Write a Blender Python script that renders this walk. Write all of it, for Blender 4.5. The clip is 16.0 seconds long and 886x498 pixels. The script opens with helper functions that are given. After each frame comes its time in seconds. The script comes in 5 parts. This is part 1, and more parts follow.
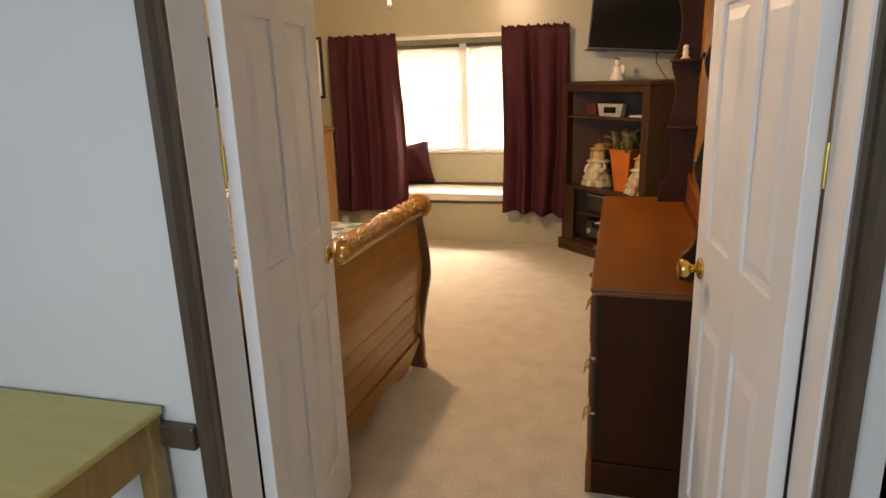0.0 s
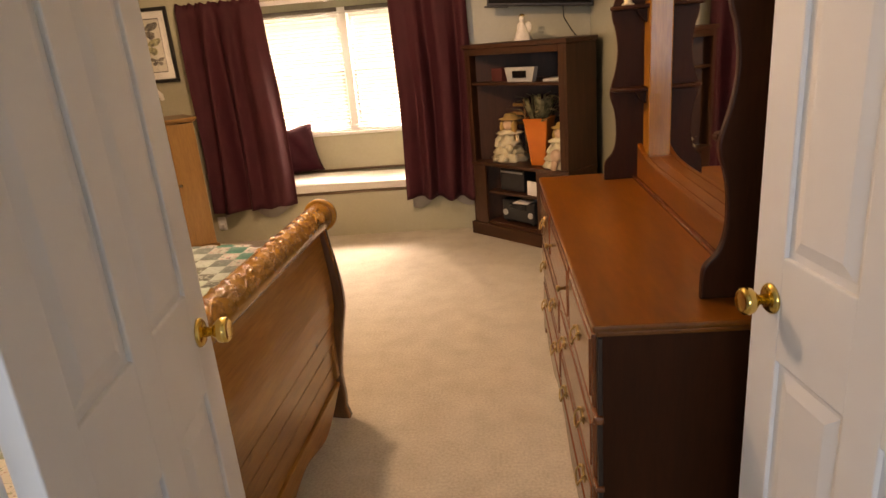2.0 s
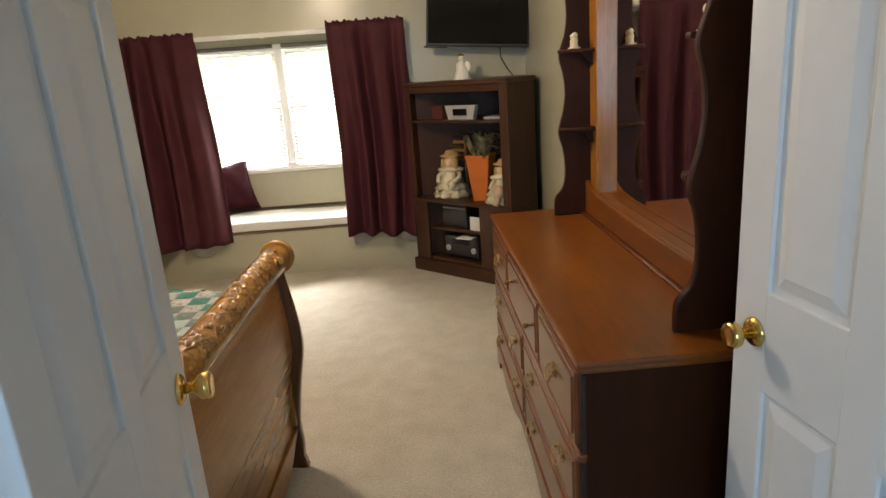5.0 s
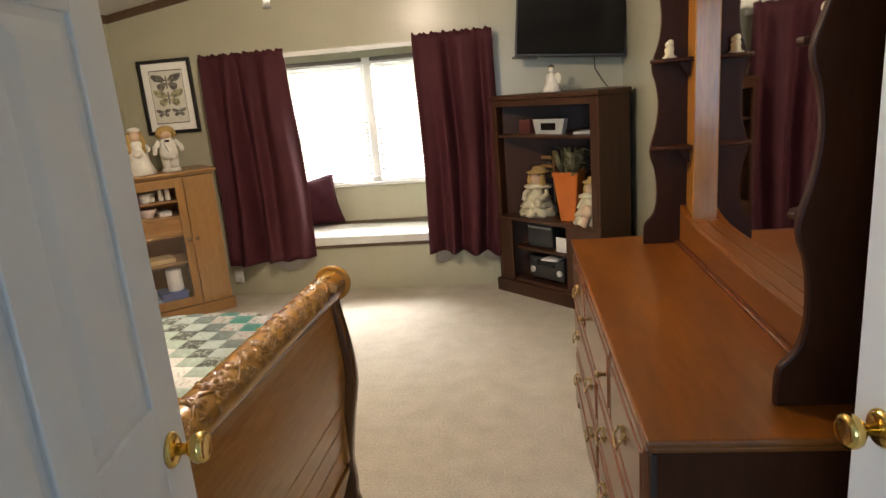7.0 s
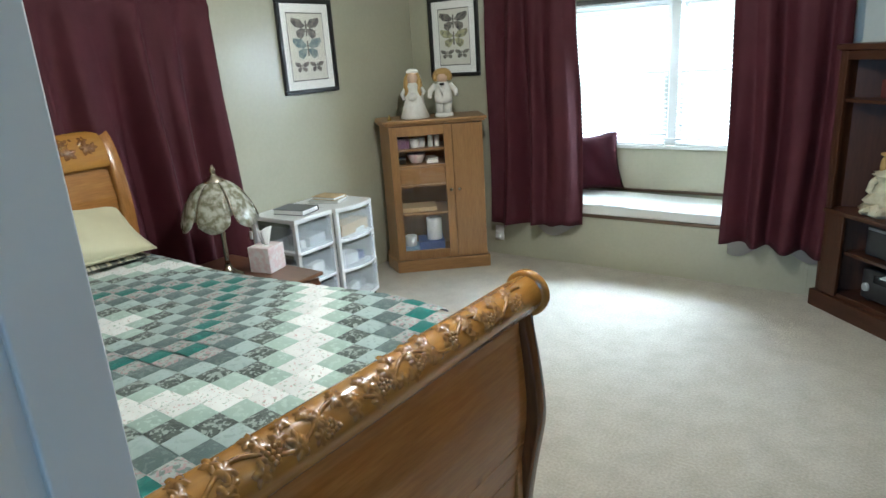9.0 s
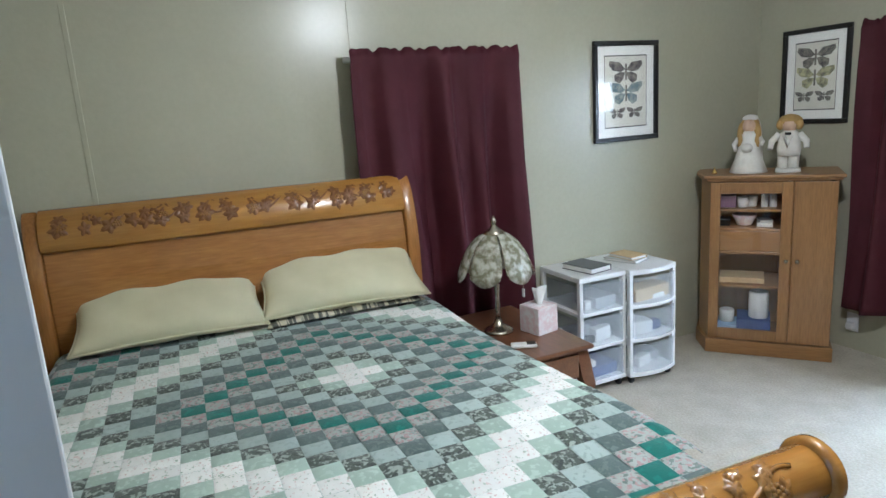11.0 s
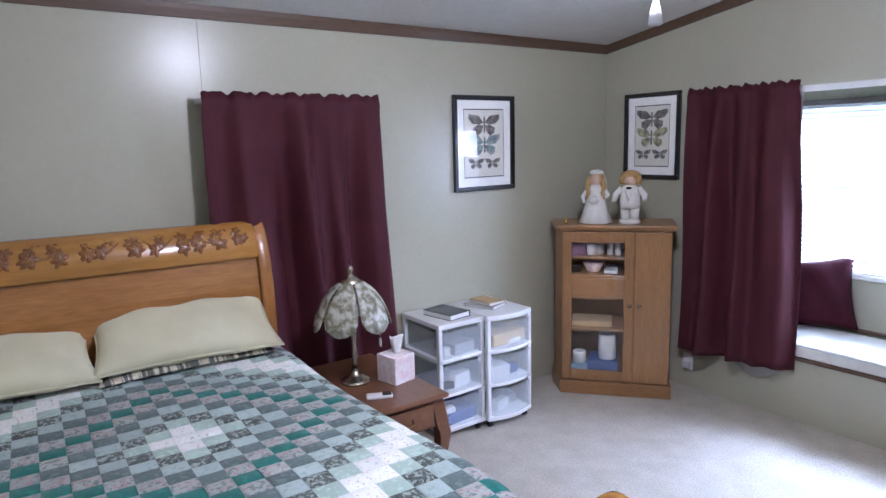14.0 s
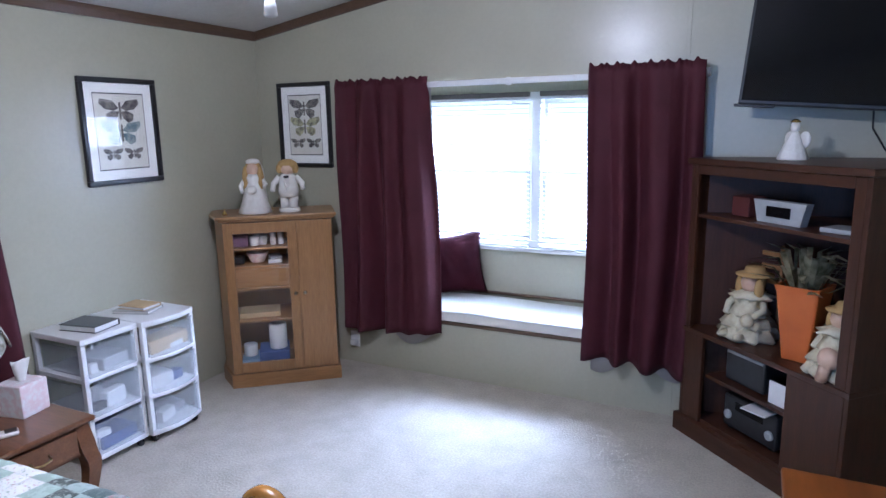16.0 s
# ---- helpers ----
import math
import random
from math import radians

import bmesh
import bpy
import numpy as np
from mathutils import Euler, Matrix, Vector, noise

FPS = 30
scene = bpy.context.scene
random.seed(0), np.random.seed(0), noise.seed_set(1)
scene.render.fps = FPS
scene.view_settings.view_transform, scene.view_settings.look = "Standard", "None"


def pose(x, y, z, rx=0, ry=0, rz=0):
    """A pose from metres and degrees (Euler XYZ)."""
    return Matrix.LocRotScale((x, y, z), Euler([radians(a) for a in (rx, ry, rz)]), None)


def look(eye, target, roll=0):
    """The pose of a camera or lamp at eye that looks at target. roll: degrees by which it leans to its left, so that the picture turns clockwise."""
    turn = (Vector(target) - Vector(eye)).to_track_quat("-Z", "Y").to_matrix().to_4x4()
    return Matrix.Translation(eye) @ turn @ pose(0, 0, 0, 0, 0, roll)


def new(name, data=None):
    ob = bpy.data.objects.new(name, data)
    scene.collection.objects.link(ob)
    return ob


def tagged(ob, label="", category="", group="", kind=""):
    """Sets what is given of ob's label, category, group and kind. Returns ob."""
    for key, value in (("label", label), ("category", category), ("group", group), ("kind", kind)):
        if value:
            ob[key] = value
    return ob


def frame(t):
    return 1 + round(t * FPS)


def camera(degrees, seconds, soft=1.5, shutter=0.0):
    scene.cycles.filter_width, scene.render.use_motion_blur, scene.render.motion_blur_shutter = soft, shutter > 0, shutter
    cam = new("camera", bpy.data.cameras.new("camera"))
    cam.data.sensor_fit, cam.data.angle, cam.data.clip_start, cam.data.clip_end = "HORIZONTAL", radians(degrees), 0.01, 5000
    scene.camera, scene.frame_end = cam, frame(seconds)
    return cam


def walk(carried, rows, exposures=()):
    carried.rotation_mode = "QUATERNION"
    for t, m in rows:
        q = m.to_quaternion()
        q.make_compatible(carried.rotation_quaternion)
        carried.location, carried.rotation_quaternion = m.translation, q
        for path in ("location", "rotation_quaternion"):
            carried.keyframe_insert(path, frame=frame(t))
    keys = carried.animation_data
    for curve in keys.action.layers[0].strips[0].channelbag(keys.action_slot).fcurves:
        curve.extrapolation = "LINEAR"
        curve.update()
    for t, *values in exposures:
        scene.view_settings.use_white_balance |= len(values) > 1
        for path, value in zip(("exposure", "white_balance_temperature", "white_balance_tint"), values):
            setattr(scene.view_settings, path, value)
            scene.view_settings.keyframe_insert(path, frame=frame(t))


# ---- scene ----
cam = camera(69.4, 16.0)
PATH = [
    (0, (0.172, 0.087, 1.464), (-0.346, 1.947, 0.942), -1.9),
    (0.5, (0.082, 0.294, 1.468), (-0.351, 2.162, 0.897), -3.3),
    (1, (0.048, 0.519, 1.459), (-0.41, 2.38, 0.887), -3.6),
    (1.5, (0.007, 0.671, 1.451), (-0.435, 2.535, 0.877), -2.5),
    (2, (-0.104, 0.759, 1.443), (-0.28, 2.651, 0.82), -5.0),
    (2.5, (-0.206, 0.793, 1.408), (-0.19, 2.649, 0.663), -6.3),
    (3, (-0.236, 0.794, 1.365), (-0.211, 2.569, 0.443), -5.5),
    (3.5, (-0.241, 0.782, 1.358), (-0.22, 2.547, 0.418), -6.5),
    (4, (-0.238, 0.778, 1.399), (-0.206, 2.622, 0.624), -5.7),
    (4.5, (-0.239, 0.778, 1.451), (-0.171, 2.688, 0.862), -4.3),
    (6.8, (-0.161, 0.918, 1.481), (-0.297, 2.853, 0.993), -5.1),
    (7, (-0.118, 0.998, 1.471), (-0.361, 2.923, 0.983), -4.8),
    (7.5, (-0.037, 1.125, 1.462), (-0.535, 2.985, 0.923), -4.2),
    (8, (-0.043, 1.314, 1.449), (-0.626, 3.142, 0.885), -3.4),
    (8.5, (-0.064, 1.464, 1.454), (-0.812, 3.219, 0.852), -3.7),
    (9, (-0.038, 1.648, 1.461), (-1.144, 3.209, 0.878), -3.7),
    (9.5, (-0.036, 1.818, 1.454), (-1.372, 3.17, 0.831), -3.7),
    (10, (-0.079, 1.916, 1.474), (-1.545, 3.135, 0.87), -2.9),
    (10.2, (-0.102, 1.967, 1.476), (-1.662, 3.068, 0.883), -3.1),
    (12.3, (-0.104, 2.098, 1.57), (-1.979, 2.734, 1.289), -4.0),
    (12.5, (-0.103, 2.097, 1.556), (-1.969, 2.756, 1.267), -3.7),
    (13, (-0.09, 2.13, 1.565), (-1.908, 2.903, 1.252), -3.1),
    (13.5, (-0.084, 2.139, 1.56), (-1.816, 3.088, 1.246), -2.7),
    (14, (-0.067, 2.164, 1.558), (-1.678, 3.304, 1.232), -1.5),
    (14.5, (-0.05, 2.186, 1.567), (-1.494, 3.523, 1.215), -0.8),
    (15, (-0.034, 2.211, 1.559), (-1.275, 3.737, 1.197), -0.5),
    (15.5, (-0.01, 2.225, 1.559), (-1.035, 3.903, 1.193), -1.0),
    (16, (0.005, 2.232, 1.564), (-0.862, 3.993, 1.179), -1.0),
]
# white balance and exposure of the clip's camera: warm at first, neutral later
EXPOSURES = [(0.0, 0.27, 13800, 34), (2.0, 0.27, 14200, 38), (3.5, 0.1, 8700, 21), (4.5, 0.12, 8400, 18), (7.0, 0.31, 8150, 19), (8.0, 0.26, 6650, 8), (8.5, 0.31, 6050, 4), (10.0, 0.35, 5350, 4), (12.5, 0.22, 5450, 22), (14.0, 0.3, 5100, 26), (16.0, 0.18, 4950, 24)]
walk(cam, [(t, look(eye, target, roll)) for t, eye, target, roll in PATH], EXPOSURES)

# ---- plan ----
W, E, N = -3.03, 0.63, 5.64            # bedroom walls
S_BED, S_DOOR, HALL_FACE = 1.58, 1.315, 1.22
JL, JR = -0.668, 0.52                   # double door opening
RISE, EAVE = 0.157, 2.17               # vaulted ceiling


def ceil_z(x):
    return EAVE + RISE * (x - W)


# ---- world and lights ----
world = bpy.data.worlds.new("sky")
scene.world = world
world.use_nodes = True
sky = world.node_tree.nodes.new("ShaderNodeTexSky")
sky.sky_type = "NISHITA"
sky.sun_disc = False
sky.sun_elevation, sky.sun_rotation = radians(48), radians(200)
world.node_tree.links.new(sky.outputs[0], world.node_tree.nodes["Background"].inputs[0])
world.node_tree.nodes["Background"].inputs[1].default_value = 0.12


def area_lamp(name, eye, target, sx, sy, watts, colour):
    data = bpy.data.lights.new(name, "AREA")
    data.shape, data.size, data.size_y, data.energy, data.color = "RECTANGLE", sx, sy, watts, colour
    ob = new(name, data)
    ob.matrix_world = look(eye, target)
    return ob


area_lamp("high_sky_daylight", (-1.25, 7.5, 3.75), (-1.25, 6.08, 1.2), 4.2, 2.5, 3300, (0.74, 0.87, 1.0))
# extra lamp outside, out of sight, added to brighten bed and west wall
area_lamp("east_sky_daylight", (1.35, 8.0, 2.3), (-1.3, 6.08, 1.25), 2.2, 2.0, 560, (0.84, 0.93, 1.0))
# cool daylight of the hall, from a lamp in an unseen added opening
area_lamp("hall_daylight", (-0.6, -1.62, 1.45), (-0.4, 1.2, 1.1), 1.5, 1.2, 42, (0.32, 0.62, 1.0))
bulb_data = bpy.data.lights.new("ceiling_bulb", "POINT")
bulb_data.energy, bulb_data.color, bulb_data.shadow_soft_size = 56, (1.0, 0.95, 0.87), 0.06
bulb = new("ceiling_bulb", bulb_data)
bulb.location = (-1.0, 3.42, 2.20)


# ---- materials ----
def material(name, colour, rough=0.5, metal=0.0, second=None, scale=8.0, mix=0.5, bump=0.0, bump_scale=60.0, stretch=(1, 1, 1), vary=0.0, coat=0.0, fine=0.0, spec=0.5, sheen=0.0):
    m = bpy.data.materials.new(name)
    m.use_nodes = True
    nt = m.node_tree
    b = nt.nodes["Principled BSDF"]
    b.inputs["Roughness"].default_value = rough
    b.inputs["Metallic"].default_value = metal
    b.inputs["Specular IOR Level"].default_value = spec
    b.inputs["Coat Weight"].default_value = coat
    b.inputs["Coat Roughness"].default_value = 0.12
    b.inputs["Sheen Weight"].default_value = sheen
    second = second or tuple(c * 0.8 for c in colour)
    tc = nt.nodes.new("ShaderNodeTexCoord")
    mp = nt.nodes.new("ShaderNodeMapping")
    mp.inputs["Scale"].default_value = stretch
    nt.links.new(tc.outputs["Object"], mp.inputs[0])
    n1 = nt.nodes.new("ShaderNodeTexNoise")
    n1.inputs["Scale"].default_value, n1.inputs["Detail"].default_value = scale, 4
    nt.links.new(mp.outputs[0], n1.inputs["Vector"])
    ramp = nt.nodes.new("ShaderNodeValToRGB")
    ramp.color_ramp.elements[0].position, ramp.color_ramp.elements[1].position = 0.5 - mix / 2, 0.5 + mix / 2
    ramp.color_ramp.elements[0].color, ramp.color_ramp.elements[1].color = (*second, 1), (*colour, 1)
    nt.links.new(n1.outputs[0], ramp.inputs[0])
    out = ramp.outputs[0]
    n2 = nt.nodes.new("ShaderNodeTexNoise")
    n2.inputs["Scale"].default_value, n2.inputs["Detail"].default_value = bump_scale, 3
    nt.links.new(mp.outputs[0], n2.inputs["Vector"])
    if fine:
        mr = nt.nodes.new("ShaderNodeMapRange")
        mr.inputs[1].default_value, mr.inputs[2].default_value, mr.inputs[3].default_value, mr.inputs[4].default_value = 0.3, 0.7, 1 - fine, 1 + fine
        nt.links.new(n2.outputs[0], mr.inputs[0])
        mul = nt.nodes.new("ShaderNodeMix")
        mul.data_type, mul.blend_type = "RGBA", "MULTIPLY"
        mul.inputs[0].default_value = 1
        nt.links.new(out, mul.inputs[6])
        nt.links.new(mr.outputs[0], mul.inputs[7])
        out = mul.outputs[2]
    if vary:
        oi = nt.nodes.new("ShaderNodeObjectInfo")
        mr = nt.nodes.new("ShaderNodeMapRange")
        mr.inputs[3].default_value, mr.inputs[4].default_value = 1 - vary, 1 + vary
        nt.links.new(oi.outputs["Random"], mr.inputs[0])
        mul = nt.nodes.new("ShaderNodeMix")
        mul.data_type, mul.blend_type = "RGBA", "MULTIPLY"
        mul.inputs[0].default_value = 1
        nt.links.new(out, mul.inputs[6])
        nt.links.new(mr.outputs[0], mul.inputs[7])
        out = mul.outputs[2]
    nt.links.new(out, b.inputs["Base Color"])
    if bump:
        bp = nt.nodes.new("ShaderNodeBump")
        bp.inputs["Strength"].default_value, bp.inputs["Distance"].default_value = bump, 0.004
        nt.links.new(n2.outputs[0], bp.inputs["Height"])
        nt.links.new(bp.outputs[0], b.inputs["Normal"])
    return m


def wood(name, light, dark, axis, rough=0.3, scale=3.0, coat=0.3, knots=None, fine=0.14, bump=0.03, spec=0.5):
    """Grain that runs along the axis (0, 1 or 2)."""
    stretch = [9.0, 9.0, 9.0]
    stretch[axis] = 1.0
    m = material(name, light, rough, second=dark, scale=scale, mix=0.7, bump=bump, bump_scale=14, stretch=stretch, coat=coat, fine=fine, spec=spec)
    if knots:
        nt = m.node_tree
        b = nt.nodes["Principled BSDF"]
        src = b.inputs["Base Color"].links[0].from_socket
        tc = nt.nodes["Texture Coordinate"]
        v = nt.nodes.new("ShaderNodeTexVoronoi")
        v.inputs["Scale"].default_value = 3.4
        nt.links.new(tc.outputs["Object"], v.inputs["Vector"])
        mr = nt.nodes.new("ShaderNodeMapRange")
        mr.inputs[1].default_value, mr.inputs[2].default_value, mr.inputs[3].default_value, mr.inputs[4].default_value = 0.03, 0.09, 1.0, 0.0
        nt.links.new(v.outputs["Distance"], mr.inputs[0])
        mx = nt.nodes.new("ShaderNodeMix")
        mx.data_type = "RGBA"
        mx.inputs[7].default_value = (*knots, 1)
        nt.links.new(mr.outputs[0], mx.inputs[0])
        nt.links.new(src, mx.inputs[6])
        nt.links.new(mx.outputs[2], b.inputs["Base Color"])
    return m


def glass(name, rough=0.0, tint=(1, 1, 1)):
    m = bpy.data.materials.new(name)
    m.use_nodes = True
    b = m.node_tree.nodes["Principled BSDF"]
    b.inputs["Transmission Weight"].default_value = 1
    b.inputs["Roughness"].default_value = rough
    b.inputs["IOR"].default_value = 1.45
    b.inputs["Base Color"].default_value = (*tint, 1)
    return m


def prints(name, ground, spots, spot_scale, cover, rough=0.9):
    """Cotton with a small printed pattern of blotches."""
    m = material(name, ground, rough, second=tuple(c * 0.9 for c in ground), scale=30, bump=0.3, bump_scale=350, vary=0.09, sheen=0.2)
    nt = m.node_tree
    b = nt.nodes["Principled BSDF"]
    src = b.inputs["Base Color"].links[0].from_socket
    geo = nt.nodes.new("ShaderNodeNewGeometry")
    for n, (colour, s) in enumerate(zip(spots, spot_scale)):
        t = nt.nodes.new("ShaderNodeTexNoise")
        t.inputs["Scale"].default_value, t.inputs["Detail"].default_value = s, 2
        nt.links.new(geo.outputs["Position"], t.inputs["Vector"])
        mr = nt.nodes.new("ShaderNodeMapRange")
        mr.inputs[1].default_value, mr.inputs[2].default_value = cover, cover + 0.04
        nt.links.new(t.outputs[0], mr.inputs[0])
        mx = nt.nodes.new("ShaderNodeMix")
        mx.data_type = "RGBA"
        mx.inputs[7].default_value = (*colour, 1)
        nt.links.new(mr.outputs[0], mx.inputs[0])
        nt.links.new(src, mx.inputs[6])
        src = mx.outputs[2]
    nt.links.new(src, b.inputs["Base Color"])
    return m


WALL = material("sage_wall_paint", (0.47, 0.455, 0.345), 0.27, second=(0.44, 0.425, 0.32), scale=2.5, bump=0.12, bump_scale=45, fine=0.02, spec=0.4)
HALLWALL = material("pale_blue_hall_paint", (0.62, 0.68, 0.70), 0.5, second=(0.57, 0.63, 0.66), scale=2.0, bump=0.15, bump_scale=60)
CEIL = material("white_textured_ceiling", (0.74, 0.73, 0.70), 0.9, second=(0.68, 0.67, 0.64), scale=20, bump=0.7, bump_scale=90, fine=0.05)
TRIM = wood("brown_trim_wood", (0.13, 0.075, 0.04), (0.08, 0.045, 0.025), 1, 0.45)
CASING = wood("dark_brown_casing_wood", (0.10, 0.065, 0.045), (0.055, 0.036, 0.026), 2, 0.42)
CARPET = material("beige_cut_pile_carpet", (0.52, 0.475, 0.39), 1.0, second=(0.42, 0.375, 0.30), scale=8, mix=0.5, bump=0.7, bump_scale=95, fine=0.13, spec=0.1, sheen=0.2)
WHITE = material("white_satin_door_paint", (0.76, 0.79, 0.81), 0.45, second=(0.71, 0.74, 0.76), scale=5, bump=0.06, bump_scale=30)
VINYL = material("white_window_vinyl", (0.80, 0.80, 0.78), 0.4, second=(0.74, 0.74, 0.72), scale=6)
# headrail colour holds the shadow line between rod and blind
DARKRAIL = material("grey_brown_rail_enamel", (0.10, 0.09, 0.08), 0.5, second=(0.08, 0.07, 0.06), scale=8)
SLAT = material("grey_white_slat_enamel", (0.60, 0.61, 0.60), 0.45, second=(0.55, 0.56, 0.55), scale=6)
PINE = wood("honey_pine_wood", (0.40, 0.18, 0.043), (0.28, 0.115, 0.026), 1, 0.26, knots=(0.10, 0.035, 0.012))
PINE_GLOSS = wood("varnished_golden_pine", (0.46, 0.225, 0.045), (0.31, 0.135, 0.024), 1, 0.22, coat=0.35, fine=0.08, bump=0.0)
PINE_Z = wood("honey_pine_upright_grain", (0.40, 0.18, 0.045), (0.28, 0.115, 0.026), 2, 0.26)
HONEY = wood("golden_honey_wood", (0.42, 0.17, 0.028), (0.29, 0.105, 0.017), 2, 0.3)
PINE_DARK = wood("stained_pine_edge", (0.145, 0.055, 0.017), (0.08, 0.03, 0.010), 2, 0.25)
CARVED_DARK = material("dark_glazed_carving", (0.27, 0.115, 0.028), 0.18, second=(0.13, 0.046, 0.012), scale=60, mix=0.6, coat=0.6)
CARVED = material("glazed_pine_carving", (0.43, 0.21, 0.04), 0.14, second=(0.19, 0.078, 0.016), scale=50, mix=0.6, coat=0.8)
OAK = wood("light_oak_wood", (0.35, 0.185, 0.066), (0.27, 0.132, 0.044), 2, 0.42)
OAK_X = wood("light_oak_level_grain", (0.35, 0.185, 0.066), (0.27, 0.132, 0.044), 0, 0.42)
CHERRY = material("polished_cherry_wood", (0.235, 0.070, 0.010), 0.29, second=(0.105, 0.028, 0.005), scale=2.0, mix=0.6, stretch=(4.5, 1, 4.5), coat=0.1, fine=0.12, bump_scale=13)
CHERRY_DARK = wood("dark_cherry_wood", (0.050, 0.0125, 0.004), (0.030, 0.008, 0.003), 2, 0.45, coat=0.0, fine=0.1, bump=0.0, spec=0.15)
CHERRY_FRONT = wood("cherry_drawer_wood", (0.19, 0.052, 0.016), (0.12, 0.03, 0.010), 1, 0.25, coat=0.25, fine=0.04, bump=0.0)
WALNUT = wood("dark_walnut_veneer", (0.072, 0.026, 0.012), (0.040, 0.015, 0.007), 2, 0.42, coat=0.1, spec=0.3)
WALNUT_X = wood("dark_walnut_level_grain", (0.072, 0.026, 0.012), (0.040, 0.015, 0.007), 0, 0.42, coat=0.1, spec=0.3)
NIGHT = wood("red_brown_table_wood", (0.20, 0.085, 0.036), (0.12, 0.048, 0.02), 0, 0.28, coat=0.35)
TABLE_TOP = material("yellow_wood_table_top", (0.62, 0.51, 0.19), 0.4, second=(0.53, 0.42, 0.15), scale=3, stretch=(1, 10, 10), bump=0.05)
TABLE_WOOD = wood("amber_table_wood", (0.42, 0.24, 0.08), (0.30, 0.16, 0.05), 2, 0.4)
BURGUNDY = material("burgundy_curtain_cloth", (0.076, 0.015, 0.022), 0.7, second=(0.054, 0.010, 0.015), scale=6, bump=0.25, bump_scale=420, fine=0.06, spec=0.25)
CUSHION = material("burgundy_cushion_cloth", (0.036, 0.004, 0.008), 0.9, second=(0.024, 0.003, 0.006), scale=9, bump=0.3, bump_scale=300, spec=0.15)
LINING = material("grey_curtain_lining", (0.42, 0.40, 0.38), 0.9, second=(0.36, 0.34, 0.33), scale=10, bump=0.2, bump_scale=300)
CREAM = material("cream_pillow_cotton", (0.72, 0.68, 0.47), 0.9, second=(0.62, 0.58, 0.38), scale=7, bump=0.25, bump_scale=280, sheen=0.2)
STRIPE = material("striped_pillow_cotton", (0.60, 0.56, 0.42), 0.9, second=(0.10, 0.10, 0.08), scale=1, mix=0.06, stretch=(34, 0.5, 2))
SEATPAD = material("white_seat_pad_vinyl", (0.78, 0.77, 0.72), 0.45, second=(0.72, 0.71, 0.66), scale=7, bump=0.1, bump_scale=80)
BRASS = material("polished_brass", (0.80, 0.56, 0.20), 0.16, 1.0, second=(0.66, 0.44, 0.14), scale=20)
OLDBRASS = material("antique_brass", (0.52, 0.38, 0.17), 0.3, 1.0, second=(0.20, 0.13, 0.05), scale=60, mix=0.7)
STEEL = material("pewter_lamp_metal", (0.52, 0.47, 0.38), 0.25, 1.0, second=(0.35, 0.31, 0.24), scale=14)
BLACK = material("black_frame_lacquer", (0.014, 0.013, 0.013), 0.3, second=(0.009, 0.009, 0.009), scale=30)
PLASTIC = material("black_plastic", (0.022, 0.022, 0.024), 0.35, second=(0.014, 0.014, 0.015), scale=30, bump=0.08, bump_scale=200)
SCREEN = material("glossy_black_screen", (0.006, 0.006, 0.007), 0.12, second=(0.005, 0.005, 0.006), scale=2, spec=0.25)
# near-black colour that paints the shade of the drawer gaps
DARKGAP = material("shadow_line_stain", (0.02, 0.009, 0.006), 0.6, scale=30)
MATBOARD = material("white_mat_board", (0.76, 0.75, 0.70), 0.9, second=(0.72, 0.71, 0.66), scale=30)
INK = material("grey_butterfly_ink", (0.055, 0.05, 0.05), 0.9, second=(0.20, 0.18, 0.15), scale=38, mix=0.3)
INK2 = material("olive_butterfly_ink", (0.42, 0.40, 0.22), 0.9, second=(0.12, 0.115, 0.08), scale=34, mix=0.3)
# dark ink with the window's blue reflection on the glazing mixed in
INK3 = material("slate_butterfly_ink", (0.09, 0.14, 0.16), 0.9, second=(0.27, 0.30, 0.27), scale=34, mix=0.3)
PRINTPAPER = material("aged_print_paper", (0.62, 0.60, 0.52), 0.9, second=(0.55, 0.53, 0.45), scale=14)
MIRROR = material("mirror_silver", (0.90, 0.91, 0.91), 0.03, 1.0, second=(0.88, 0.89, 0.89), scale=2)
PANE = glass("window_glass")
CASEGLASS = glass("cabinet_glass")
MILKY = material("clear_drawer_plastic", (0.84, 0.86, 0.88), 0.20, second=(0.78, 0.80, 0.82), scale=8)
MILKY.node_tree.nodes["Principled BSDF"].inputs["Transmission Weight"].default_value = 0.86
MILKY.node_tree.nodes["Principled BSDF"].inputs["IOR"].default_value = 1.15
CARTWHITE = material("white_cart_plastic", (0.80, 0.80, 0.79), 0.35, second=(0.75, 0.75, 0.74), scale=8, bump=0.05)
PORCELAIN = material("white_doll_cloth", (0.86, 0.84, 0.79), 0.7, second=(0.76, 0.73, 0.67), scale=45, bump=0.5, bump_scale=90)
LACE = material("ivory_doll_cloth", (0.78, 0.72, 0.54), 0.85, second=(0.56, 0.48, 0.30), scale=38, mix=0.6, bump=0.7, bump_scale=90)
SHADEGLASS = material("floral_lamp_glass", (0.60, 0.59, 0.50), 0.25, second=(0.24, 0.23, 0.15), scale=34, mix=0.2)
SHADEGLASS.node_tree.nodes["Principled BSDF"].inputs["Transmission Weight"].default_value = 0.25
ORANGE = material("orange_pot_glaze", (0.62, 0.16, 0.025), 0.45, second=(0.52, 0.12, 0.02), scale=12)
LEAF = material("dry_green_leaf", (0.15, 0.15, 0.07), 0.7, second=(0.46, 0.42, 0.26), scale=34, mix=0.25)
PAPER = material("white_paper", (0.80, 0.79, 0.76), 0.9, second=(0.74, 0.73, 0.70), scale=20)
